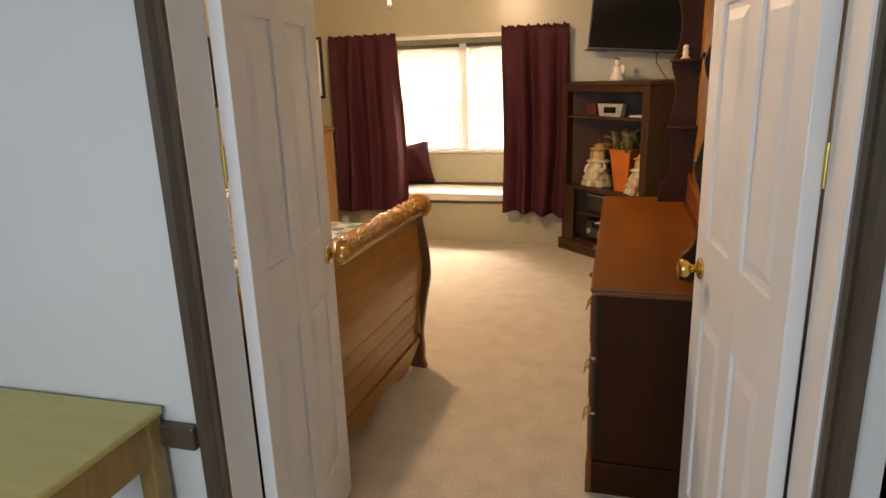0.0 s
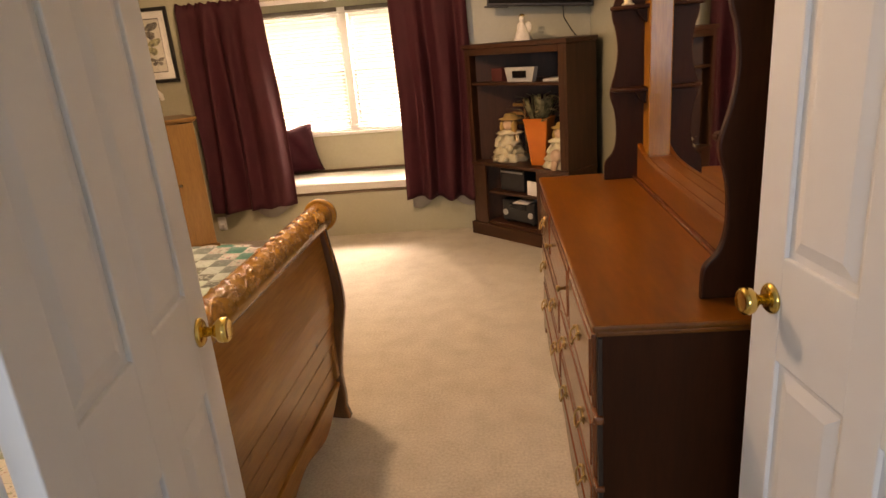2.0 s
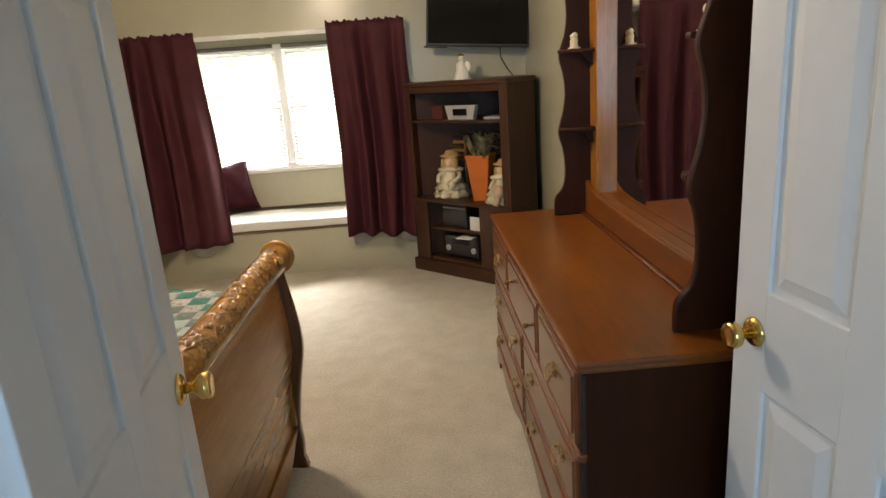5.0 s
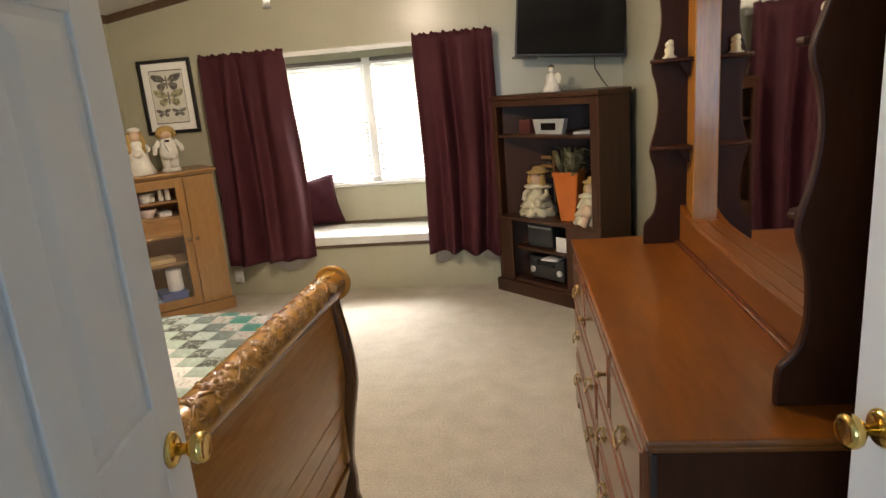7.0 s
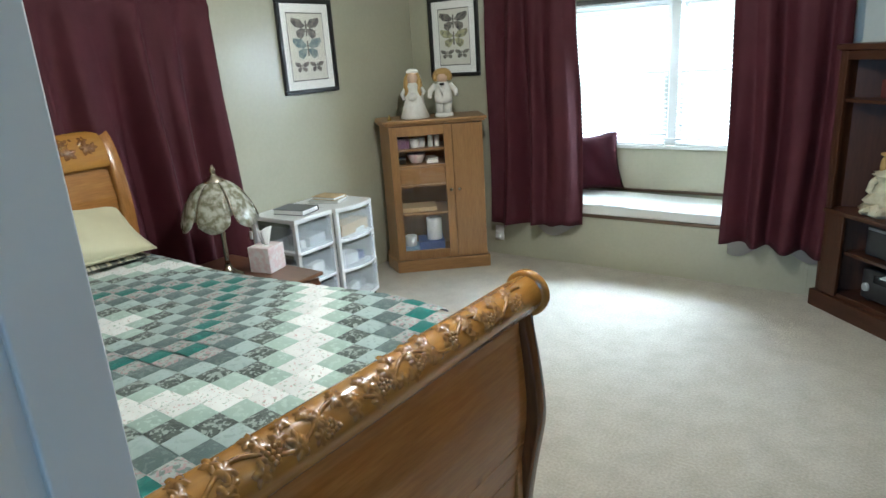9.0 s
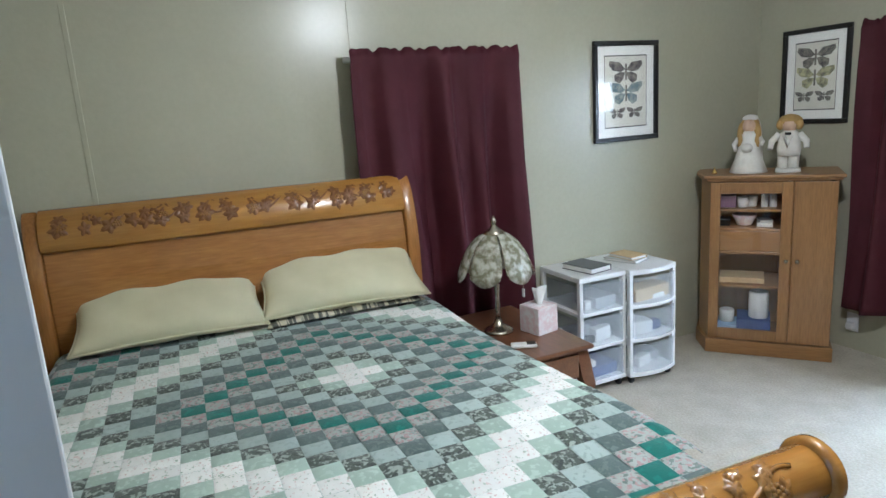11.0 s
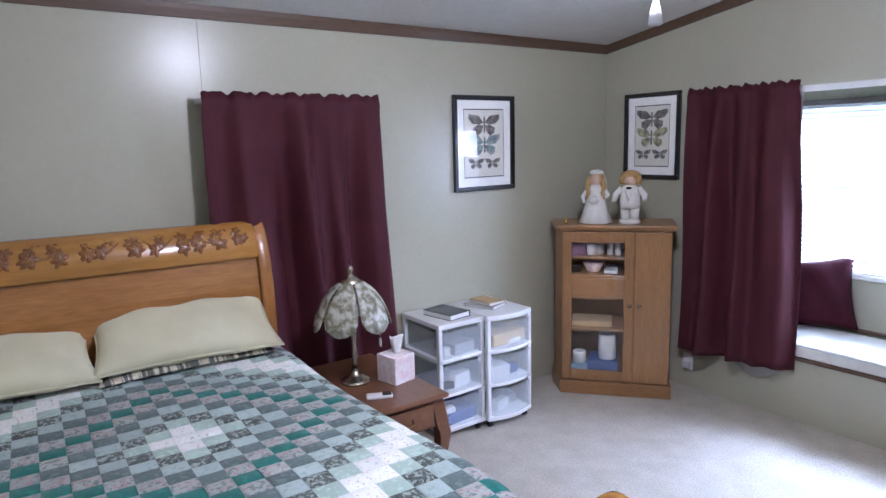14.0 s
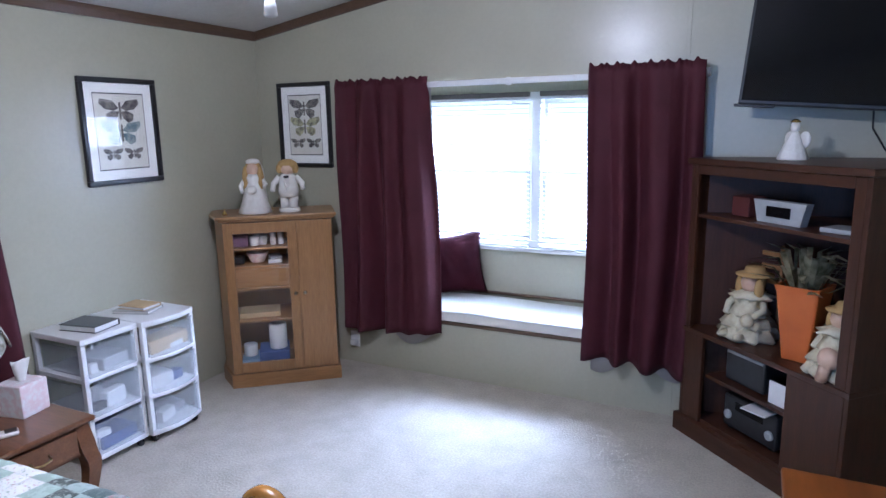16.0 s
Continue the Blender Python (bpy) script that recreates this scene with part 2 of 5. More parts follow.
KRAFT = material("tan_paper", (0.58, 0.43, 0.24), 0.85, second=(0.50, 0.36, 0.19), scale=14)
BLUEBOX = material("blue_box_card", (0.07, 0.11, 0.28), 0.6, second=(0.05, 0.08, 0.2), scale=14)
PINK = material("pink_floral_card", (0.84, 0.79, 0.78), 0.8, second=(0.78, 0.62, 0.62), scale=45, mix=0.2)
GREYBOX = material("silver_grey_plastic", (0.46, 0.47, 0.46), 0.35, second=(0.36, 0.37, 0.36), scale=20)
RUBBER = material("black_caster_rubber", (0.02, 0.02, 0.02), 0.6, scale=20)
# emission here stands in for the bright outdoors behind the blinds
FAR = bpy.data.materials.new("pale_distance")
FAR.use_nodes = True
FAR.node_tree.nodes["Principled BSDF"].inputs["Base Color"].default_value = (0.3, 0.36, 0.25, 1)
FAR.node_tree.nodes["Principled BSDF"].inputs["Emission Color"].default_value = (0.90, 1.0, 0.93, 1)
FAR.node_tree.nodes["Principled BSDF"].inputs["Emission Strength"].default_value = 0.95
Q_WHITE = prints("white_floral_patch", (0.92, 0.93, 0.90), [(0.44, 0.52, 0.44), (0.66, 0.48, 0.46)], (85, 120), 0.63)
Q_PALE = prints("pale_green_patch", (0.42, 0.55, 0.48), [(0.50, 0.63, 0.56)], (60,), 0.55)
Q_MINT = prints("mint_grey_patch", (0.42, 0.52, 0.50), [(0.33, 0.42, 0.40)], (70,), 0.56)
Q_GREY = prints("grey_green_patch", (0.105, 0.15, 0.145), [(0.15, 0.20, 0.19)], (60,), 0.55)
Q_LEAF = prints("dark_leaf_patch", (0.36, 0.42, 0.38), [(0.05, 0.065, 0.058), (0.09, 0.11, 0.095)], (55, 85), 0.49)
Q_ROSE = prints("rose_floral_patch", (0.40, 0.43, 0.41), [(0.16, 0.21, 0.19), (0.42, 0.28, 0.28)], (70, 95), 0.54)
Q_TEAL = prints("teal_patch", (0.008, 0.15, 0.125), [(0.012, 0.19, 0.155)], (50,), 0.55)


# ---- mesh helpers ----
def thing(name, x, y, z, label, category, rz=0.0, group="", kind=""):
    ob = new(name)
    ob.empty_display_size = 0.1
    ob.matrix_basis = pose(x, y, z, 0, 0, rz)
    return tagged(ob, label, category, group, kind)


def part(name, bm, mat, parent=None, label="", smooth=False, keep=None):
    me = bpy.data.meshes.new(name)
    bm.normal_update()
    bm.to_mesh(me)
    bm.free()
    me.materials.append(mat)
    if smooth:
        me.polygons.foreach_set("use_smooth", [True] * len(me.polygons))
    ob = new(name, me)
    ob.parent = parent
    return tagged(ob, label)


def box(bm, x0, y0, z0, x1, y1, z1, bevel=0.004, m=None):
    r = bmesh.ops.create_cube(bm, size=1)
    vs = r["verts"]
    bmesh.ops.transform(bm, verts=vs, matrix=Matrix.LocRotScale(((x0 + x1) / 2, (y0 + y1) / 2, (z0 + z1) / 2), None, (abs(x1 - x0), abs(y1 - y0), abs(z1 - z0))))
    if m is not None:
        bmesh.ops.transform(bm, verts=vs, matrix=m)
    if bevel:
        es = list({e for v in vs for e in v.link_edges})
        bmesh.ops.bevel(bm, geom=es, offset=bevel, segments=2, profile=0.5, affect="EDGES")
    return bm


def bx(*a, **k):
    return box(bmesh.new(), *a, **k)


def prism(points, a, b, axis, bevel=0.0):
    """A closed outline pushed from a to b along an axis; the outline's two numbers are the other axes in order."""
    bm = bmesh.new()
    rings = []
    for h in (a, b):
        ring = []
        for u, v in points:
            c = [u, v]
            c.insert(axis, h)
            ring.append(bm.verts.new(c))
        rings.append(ring)
    n = len(points)
    bm.faces.new(rings[0])
    bm.faces.new(rings[1][::-1])
    for i in range(n):
        bm.faces.new((rings[0][i], rings[1][i], rings[1][(i + 1) % n], rings[0][(i + 1) % n]))
    bmesh.ops.recalc_face_normals(bm, faces=bm.faces)
    if bevel:
        es = [e for e in bm.edges if any(len(f.verts) > 4 for f in e.link_faces)]
        bmesh.ops.bevel(bm, geom=es, offset=bevel, segments=2, profile=0.5, affect="EDGES")
    return bm


def lathe(profile, seg=24, m=None, bm=None, wobble=0.0, lobes=0):
    bm = bm or bmesh.new()
    rings = []
    made = []
    for r, z in profile:
        ring = []
        for i in range(seg):
            a = 2 * math.pi * i / seg
            rr = r * (1 + wobble * math.cos(lobes * a)) if lobes else r
            ring.append(bm.verts.new((rr * math.cos(a), rr * math.sin(a), z)))
        rings.append(ring)
        made += ring
    for p, q in zip(rings, rings[1:]):
        for i in range(seg):
            bm.faces.new((p[i], p[(i + 1) % seg], q[(i + 1) % seg], q[i]))
    bm.faces.new(rings[0][::-1])
    bm.faces.new(rings[-1])
    if m is not None:
        bmesh.ops.transform(bm, verts=made, matrix=m)
    return bm


def tube(points, r, seg=8, bm=None, taper=None):
    bm = bm or bmesh.new()
    pts = [Vector(p) for p in points]
    rings = []
    for i, p in enumerate(pts):
        d = (pts[min(i + 1, len(pts) - 1)] - pts[max(i - 1, 0)]).normalized()
        up = Vector((0, 0, 1)) if abs(d.z) < 0.9 else Vector((1, 0, 0))
        u = d.cross(up).normalized()
        v = d.cross(u)
        rr = r if taper is None else r + (taper - r) * i / (len(pts) - 1)
        rings.append([bm.verts.new(p + rr * (math.cos(2 * math.pi * k / seg) * u + math.sin(2 * math.pi * k / seg) * v)) for k in range(seg)])
    for a, b in zip(rings, rings[1:]):
        for k in range(seg):
            bm.faces.new((a[k], a[(k + 1) % seg], b[(k + 1) % seg], b[k]))
    bm.faces.new(rings[0][::-1])
    bm.faces.new(rings[-1])
    bmesh.ops.recalc_face_normals(bm, faces=bm.faces)
    return bm


def blob(bm, x, y, z, rx, ry, rz, seg=10, rings=7, m=None):
    r = bmesh.ops.create_uvsphere(bm, u_segments=seg, v_segments=rings, radius=1)
    mm = Matrix.LocRotScale((x, y, z), None, (rx, ry, rz))
    bmesh.ops.transform(bm, verts=r["verts"], matrix=(m @ mm) if m is not None else mm)
    return bm


def sheet(fn, nu, nv, thick=0.0, closed=False):
    """A surface fn(u, v), u and v from 0 to 1, with a thickness."""
    bm = bmesh.new()
    g = [[bm.verts.new(fn(i / nu, j / nv)) for j in range(nv + 1)] for i in range(nu + 1)]
    for i in range(nu):
        for j in range(nv):
            bm.faces.new((g[i][j], g[i + 1][j], g[i + 1][j + 1], g[i][j + 1]))
    bm.normal_update()
    if thick:
        bmesh.ops.solidify(bm, geom=bm.faces[:], thickness=thick)
    return bm


def structure(name, bm, mat, label, category, smooth=False):
    return tagged(part(name, bm, mat, None, smooth=smooth), label, category, kind="structure")


# ---- bedroom shell ----
structure("floor", bx(W - 0.2, 1.25, -0.06, E + 0.2, N + 0.2, 0.0, bevel=0), CARPET, "beige cut pile carpet across the bedroom floor", "floor")
structure("floor_hall", bx(-2.6, -1.6, -0.06, 2.2, 1.25, -0.002, bevel=0), CARPET, "beige carpet of the hall outside the doors", "floor")
structure("wall_west", bx(W - 0.12, 1.2, 0, W, N + 0.12, 2.9, bevel=0), WALL, "sage painted panel wall behind the bed", "wall")
structure("wall_east", bx(E, 1.2, 0, E + 0.12, N + 0.12, 2.9, bevel=0), WALL, "sage painted wall behind the dresser", "wall")
# north wall with the window alcove
AX0, AX1, AZ0, AZ1, AY = -2.12, -0.38, 0.345, 1.80, 6.08
nw = bmesh.new()
box(nw, W, N, 0, AX0, N + 0.12, 2.9, 0)
box(nw, AX1, N, 0, E, N + 0.12, 2.9, 0)
box(nw, AX0, N, 0, AX1, N + 0.12, AZ0, 0)
box(nw, AX0, N, AZ1, AX1, N + 0.12, 2.9, 0)
structure("wall_north", nw, WALL, "sage painted wall with a window seat alcove", "wall")
WX0, WX1, WZ0, WZ1 = -2.04, -0.44, 0.775, 1.745
al = bmesh.new()
box(al, AX0 - 0.1, N + 0.12, AZ0, AX0, AY + 0.1, AZ1, 0)
box(al, AX1, N + 0.12, AZ0, AX1 + 0.1, AY + 0.1, AZ1, 0)
box(al, AX0 - 0.1, N + 0.12, AZ1, AX1 + 0.1, AY + 0.1, AZ1 + 0.1, 0)
box(al, AX0 - 0.1, N + 0.12, AZ0 - 0.1, AX1 + 0.1, AY + 0.1, AZ0, 0)
box(al, AX0, AY, AZ0, AX1, AY + 0.1, WZ0, 0)
box(al, AX0, AY, WZ1, AX1, AY + 0.1, AZ1, 0)
box(al, AX0, AY, WZ0, WX0, AY + 0.1, WZ1, 0)
box(al, WX1, AY, WZ0, AX1, AY + 0.1, WZ1, 0)
structure("wall_alcove", al, WALL, "sage painted alcove around the window seat", "wall")
# south wall: jogged part behind the bed, door head and returns
sw = bmesh.new()
box(sw, W, S_BED - 0.36, 0, -0.96, S_BED, 2.9, 0)
box(sw, -0.96, HALL_FACE, 0, JL - 0.025, S_DOOR, 2.9, 0)
box(sw, JR + 0.025, HALL_FACE, 0, E, S_DOOR, 2.9, 0)
box(sw, JL - 0.025, HALL_FACE, 2.065, JR + 0.025, S_DOOR, 2.9, 0)
structure("wall_south", sw, WALL, "sage painted wall around the double doors", "wall")


def slope_slab(x0, x1, y0, y1, off, t):
    return prism([(x0, ceil_z(x0) + off), (x1, ceil_z(x1) + off), (x1, ceil_z(x1) + off + t), (x0, ceil_z(x0) + off + t)], y0, y1, 1)


structure("ceiling", slope_slab(W - 0.1, E + 0.1, 1.2, N + 0.1, 0, 0.08), CEIL, "white textured vaulted bedroom ceiling", "ceiling")


def crown(name, bm):
    return structure(name, bm, TRIM, "brown wooden crown trim under the ceiling", "trim")


crown("trim_west", prism([(W, EAVE - 0.055), (W + 0.014, EAVE - 0.055), (W + 0.022, EAVE - 0.02), (W + 0.022, EAVE + 0.002), (W, EAVE)], S_BED, N, 1))


def sloped_crown(name, y0, y1):
    crown(name, prism([(W + 0.022, EAVE - 0.052), (E, ceil_z(E) - 0.055), (E, ceil_z(E) - 0.001), (W + 0.022, ceil_z(W + 0.022) - 0.001)], y0, y1, 1, 0.004))


sloped_crown("trim_north", N - 0.02, N)
sloped_crown("trim_south", S_BED, S_BED + 0.02)
for nm, ob in (("seam_strip", bx(W, 2.985, 0, W + 0.004, 3.005, EAVE - 0.055, bevel=0.001)), ("seam_strip", bx(W, 1.855, 0, W + 0.004, 1.875, EAVE - 0.055, bevel=0.001)), ("seam_strip", bx(-0.345, N - 0.004, 0, -0.325, N, ceil_z(-0.335) - 0.055, bevel=0.001))):
    structure(nm, ob, WALL, "narrow painted batten over a wall panel joint", "trim")

# ---- hall shell ----
structure("wall_hall_left", bx(-2.6, HALL_FACE - 0.02, 0, JL - 0.025, HALL_FACE - 0.002, 2.3, bevel=0), HALLWALL, "pale blue hall wall beside the doors", "wall")
structure("wall_hall_right", bx(JR + 0.025, HALL_FACE - 0.02, 0, 2.2, HALL_FACE - 0.002, 2.3, bevel=0), HALLWALL, "pale blue hall wall beside the doors", "wall")
structure("wall_hall_head", bx(JL - 0.025, HALL_FACE - 0.02, 2.065, JR + 0.025, HALL_FACE - 0.002, 2.3, bevel=0), HALLWALL, "pale blue hall wall above the doors", "wall")
structure("wall_hall_west", bx(-2.7, -1.6, 0, -2.6, HALL_FACE, 2.3, bevel=0), HALLWALL, "pale blue hall side wall", "wall")
structure("wall_hall_east", bx(2.2, -1.6, 0, 2.3, HALL_FACE, 2.3, bevel=0), HALLWALL, "pale blue hall side wall", "wall")
# back wall out of view; its opening is added for the hall lamp
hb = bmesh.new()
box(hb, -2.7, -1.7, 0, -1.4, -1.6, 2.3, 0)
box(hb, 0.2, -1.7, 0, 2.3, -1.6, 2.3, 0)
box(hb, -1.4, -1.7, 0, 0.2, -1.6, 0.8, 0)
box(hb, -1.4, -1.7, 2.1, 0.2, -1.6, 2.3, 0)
structure("wall_hall_south", hb, HALLWALL, "unseen pale blue hall wall with an added opening for the hall lamp", "wall")
structure("ceiling_hall", bx(-2.7, -1.7, 2.3, 2.3, HALL_FACE - 0.02, 2.38, bevel=0), CEIL, "white textured hall ceiling", "ceiling")

structure("chair_rail", bx(-2.6, HALL_FACE - 0.045, 0.655, JL - 0.063, HALL_FACE - 0.02, 0.715, bevel=0.006), CASING, "dark brown wooden rail along the hall wall", "trim")

# ---- double door frame and leaves ----
for nm, x0, x1 in (("door_jamb", JL - 0.025, JL), ("door_jamb", JR, JR + 0.025)):
    structure(nm, bx(x0, HALL_FACE - 0.02, 0, x1, S_DOOR + 0.004, 2.04, bevel=0.002), WHITE, "white painted door jamb", "door frame")
structure("door_head", bx(JL - 0.025, HALL_FACE - 0.02, 2.04, JR + 0.025, S_DOOR + 0.004, 2.065, bevel=0.002), WHITE, "white painted door head", "door frame")


def casing_profile(x, out):
    return [(x, HALL_FACE - 0.02), (x, HALL_FACE - 0.032), (x + out * 0.008, HALL_FACE - 0.038), (x + out * 0.018, HALL_FACE - 0.030), (x + out * 0.03, HALL_FACE - 0.042), (x + out * 0.05, HALL_FACE - 0.044), (x + out * 0.055, HALL_FACE - 0.02)]


structure("casing_left", prism(casing_profile(JL - 0.001, -1), 0, 2.1, 2), CASING, "dark brown moulded wooden door casing", "door casing")
structure("casing_right", prism(casing_profile(JR + 0.006, 1), 0, 2.1, 2), CASING, "dark brown moulded wooden door casing", "door casing")
structure("casing_head", bx(JL - 0.001, HALL_FACE - 0.044, 2.05, JR + 0.006, HALL_FACE - 0.02, 2.1, bevel=0.004), CASING, "dark brown moulded wooden door casing", "door casing")


def door(name, hx, hy, fx, fy, side, pin, label):
    """A six-panel leaf from hinge to free edge; side: where the leaf's thickness lies (local +y is left of the way out); pin: the hinges' place across it."""
    way = Vector((fx - hx, fy - hy))
    w = way.length
    ob = thing(name, hx, hy, 0.012, label, "door", math.degrees(math.atan2(way.y, way.x)), kind="structure")
    t = 0.034 * side
    ya, yb = min(0, t), max(0, t)
    h = 2.01
    st, mid = 0.095, 0.085
    cols = [(st, (w - mid) / 2), ((w + mid) / 2, w - st)]
    rows = [(0.20, 0.79), (1.00, 1.60), (1.70, 1.91)]
    bm = bmesh.new()
    box(bm, 0.004, ya + 0.009, 0.004, w - 0.004, yb - 0.009, h - 0.004, 0)
    for x0, x1 in ((0, st), ((w - mid) / 2, (w + mid) / 2), (w - st, w)):
        box(bm, x0, ya, 0, x1, yb, h, 0.003)
    zs = [0] + [z for r in rows for z in r] + [h]
    for z0, z1 in zip(zs[::2], zs[1::2]):
        for x0, x1 in cols:
            box(bm, x0 - 0.002, ya + 0.0004, z0, x1 + 0.002, yb - 0.0004, z1, 0.003)
    part("leaf", bm, WHITE, ob)
    for x0, x1 in cols:
        for z0, z1 in rows:
            for y0, sgn in ((ya + 0.009, -1), (yb - 0.009, 1)):
                pb = bmesh.new()
                i, o = 0.012, 0.042
                low = [(x0 + i, z0 + i), (x1 - i, z0 + i), (x1 - i, z1 - i), (x0 + i, z1 - i)]
                top = [(x0 + o, z0 + o), (x1 - o, z0 + o), (x1 - o, z1 - o), (x0 + o, z1 - o)]
                a = [pb.verts.new((x, y0 - sgn * 0.001, z)) for x, z in low]
                b = [pb.verts.new((x, y0 + sgn * 0.008, z)) for x, z in top]
                pb.faces.new(b)
                for k in range(4):
                    pb.faces.new((a[k], a[(k + 1) % 4], b[(k + 1) % 4], b[k]))
                bmesh.ops.recalc_face_normals(pb, faces=pb.faces)
                if (pb.faces[0].normal.y > 0) != (sgn > 0):
                    bmesh.ops.reverse_faces(pb, faces=pb.faces)
                part("panel", pb, WHITE, ob)
    for y0, sgn in ((ya, -1), (yb, 1)):
        m = Matrix.Translation((w - 0.065, y0, 0.908)) @ Matrix.Rotation(radians(90 if sgn < 0 else -90), 4, "X")
        part("rose_plate", lathe([(0.0305, 0), (0.030, 0.004), (0.024, 0.009), (0.013, 0.011)], 24, m), BRASS, ob, "polished brass rose", smooth=True)
        part("doorknob", lathe([(0.011, 0.008), (0.010, 0.026), (0.016, 0.032), (0.025, 0.040), (0.0275, 0.048), (0.0265, 0.056), (0.021, 0.061), (0.019, 0.0605), (0.012, 0.0595)], 24, m), BRASS, ob, "polished brass knob", smooth=True)
    for z in (0.22, 1.28, 1.8):
        part("hinge", lathe([(0.0045, z - 0.04), (0.0045, z + 0.04)], 10, Matrix.Translation((-0.005, pin, 0))), BRASS, ob, "brass hinge")
    return ob


door("door_1", JL + 0.001, S_DOOR + 0.011, -0.762, 1.958, -1, 0.0, "white six-panel door leaf standing open, brass knob")
door("door_2", JR - 0.034, S_DOOR + 0.016, 0.399, 1.993, -1, -0.034, "white six-panel door leaf standing open, brass knob")

# ---- window ----
win = thing("window_1", (WX0 + WX1) / 2, AY, WZ0, "white vinyl twin window with sliding sashes above the seat", "window", kind="structure")
hw, wh = (WX1 - WX0) / 2, WZ1 - WZ0
for x0, x1, z0, z1 in ((-hw, hw, 0, 0.045), (-hw, hw, wh - 0.045, wh), (-hw, -hw + 0.04, 0.045, wh - 0.045), (hw - 0.04, hw, 0.045, wh - 0.045), (-0.03, 0.03, 0.045, wh - 0.045)):
    part("window_frame", bx(x0, 0.012, z0, x1, 0.088, z1, bevel=0.004), VINYL, win)
for cx in (-hw / 2, hw / 2):
    a, b = cx - hw / 2 + 0.037, cx + hw / 2 - 0.037
    mz = wh * 0.52
    for z0, z1, yy in ((0.045, mz, 0.03), (mz - 0.02, wh - 0.045, 0.058)):
        sb = bmesh.new()
        for p in ((a, z0, b, z0 + 0.03), (a, z1 - 0.03, b, z1), (a, z0 + 0.03, a + 0.028, z1 - 0.03), (b - 0.028, z0 + 0.03, b, z1 - 0.03)):
            box(sb, p[0], yy, p[1], p[2], yy + 0.022, p[3], 0.002)
        part("sash", sb, VINYL, win)
        g = part("pane", bx(a + 0.028, yy + 0.009, z0 + 0.03, b - 0.028, yy + 0.013, z1 - 0.03, bevel=0), PANE, win)
        g.visible_shadow = False
structure("window_sill", bx(AX0, AY - 0.035, WZ0 - 0.024, AX1, AY, WZ0, bevel=0.005), VINYL, "white ledge under the window", "window sill")
slat_mesh = None
for cx in (-hw / 2, hw / 2):
    bl = thing("window_blind", (WX0 + WX1) / 2 + cx, AY, WZ0, "white mini blind lowered, slats half open, against the window", "blind", group="blinds of the twin window")
    a, b = -hw / 2 + 0.034, hw / 2 - 0.034
    part("headrail", bx(a, -0.034, wh - 0.03, b, -0.004, wh, bevel=0.003), DARKRAIL, bl, "metal headrail coloured dark for the shade under the rod")
    part("bottom_rail", bx(a, -0.03, 0.004, b, -0.008, 0.016, bevel=0.003), VINYL, bl)
    n = 32
    for i in range(n):
        z = 0.032 + (wh - 0.075) * i / (n - 1)
        if slat_mesh is None:
            so = part("slat", sheet(lambda u, v: (a + (b - a) * u, -0.019 + (v - 0.5) * 0.016, (v - 0.5) * 0.005 + 0.0012 * (1 - (2 * v - 1) ** 2)), 1, 4, 0.0006), SLAT, bl)
            slat_mesh = so.data
        else:
            so = new("slat", slat_mesh)
            so.parent = bl
        so.location = (0, 0, z)
    for x in (a + 0.1, b - 0.1):
        part("ladder_cord", bx(x - 0.001, -0.0325, 0.01, x + 0.001, -0.0305, wh - 0.03, bevel=0), VINYL, bl)
structure("backdrop", bx(-9, 13, -2, 7, 13.05, 7, bevel=0), FAR, "pale backdrop sheet that glows in place of the daylight outside", "backdrop")
structure("ground", bx(-60, 6.3, -0.7, 60, 120, -0.6, bevel=0), LEAF, "dim grass ground outside", "ground")


# ---- window seat ----
seat = thing("window_bench", (AX0 + AX1) / 2, N, AZ0, "white padded window seat with a brown front edge", "bench")
sx = (AX1 - AX0) / 2
part("seat_board", bx(-sx + 0.002, -0.012, 0.001, sx - 0.002, 0.43, 0.022, bevel=0.003), TRIM, seat, "brown wooden seat board")
part("seat_pad", sheet(lambda u, v: (-sx + 0.01 + (2 * sx - 0.02) * u, -0.008 + 0.42 * v, 0.104 - 0.02 * (2 * v - 1) ** 8 - 0.006 * math.cos(u * 9)), 40, 24), SEATPAD, seat, smooth=True)
part("pad_edge", bx(-sx + 0.01, -0.008, 0.0225, sx - 0.01, 0.012, 0.085, bevel=0.008), SEATPAD, seat)
part("back_strip", bx(-sx + 0.004, 0.415, 0.105, sx - 0.004, 0.436, 0.122, bevel=0.003), TRIM, seat, "brown strip along the seat back")


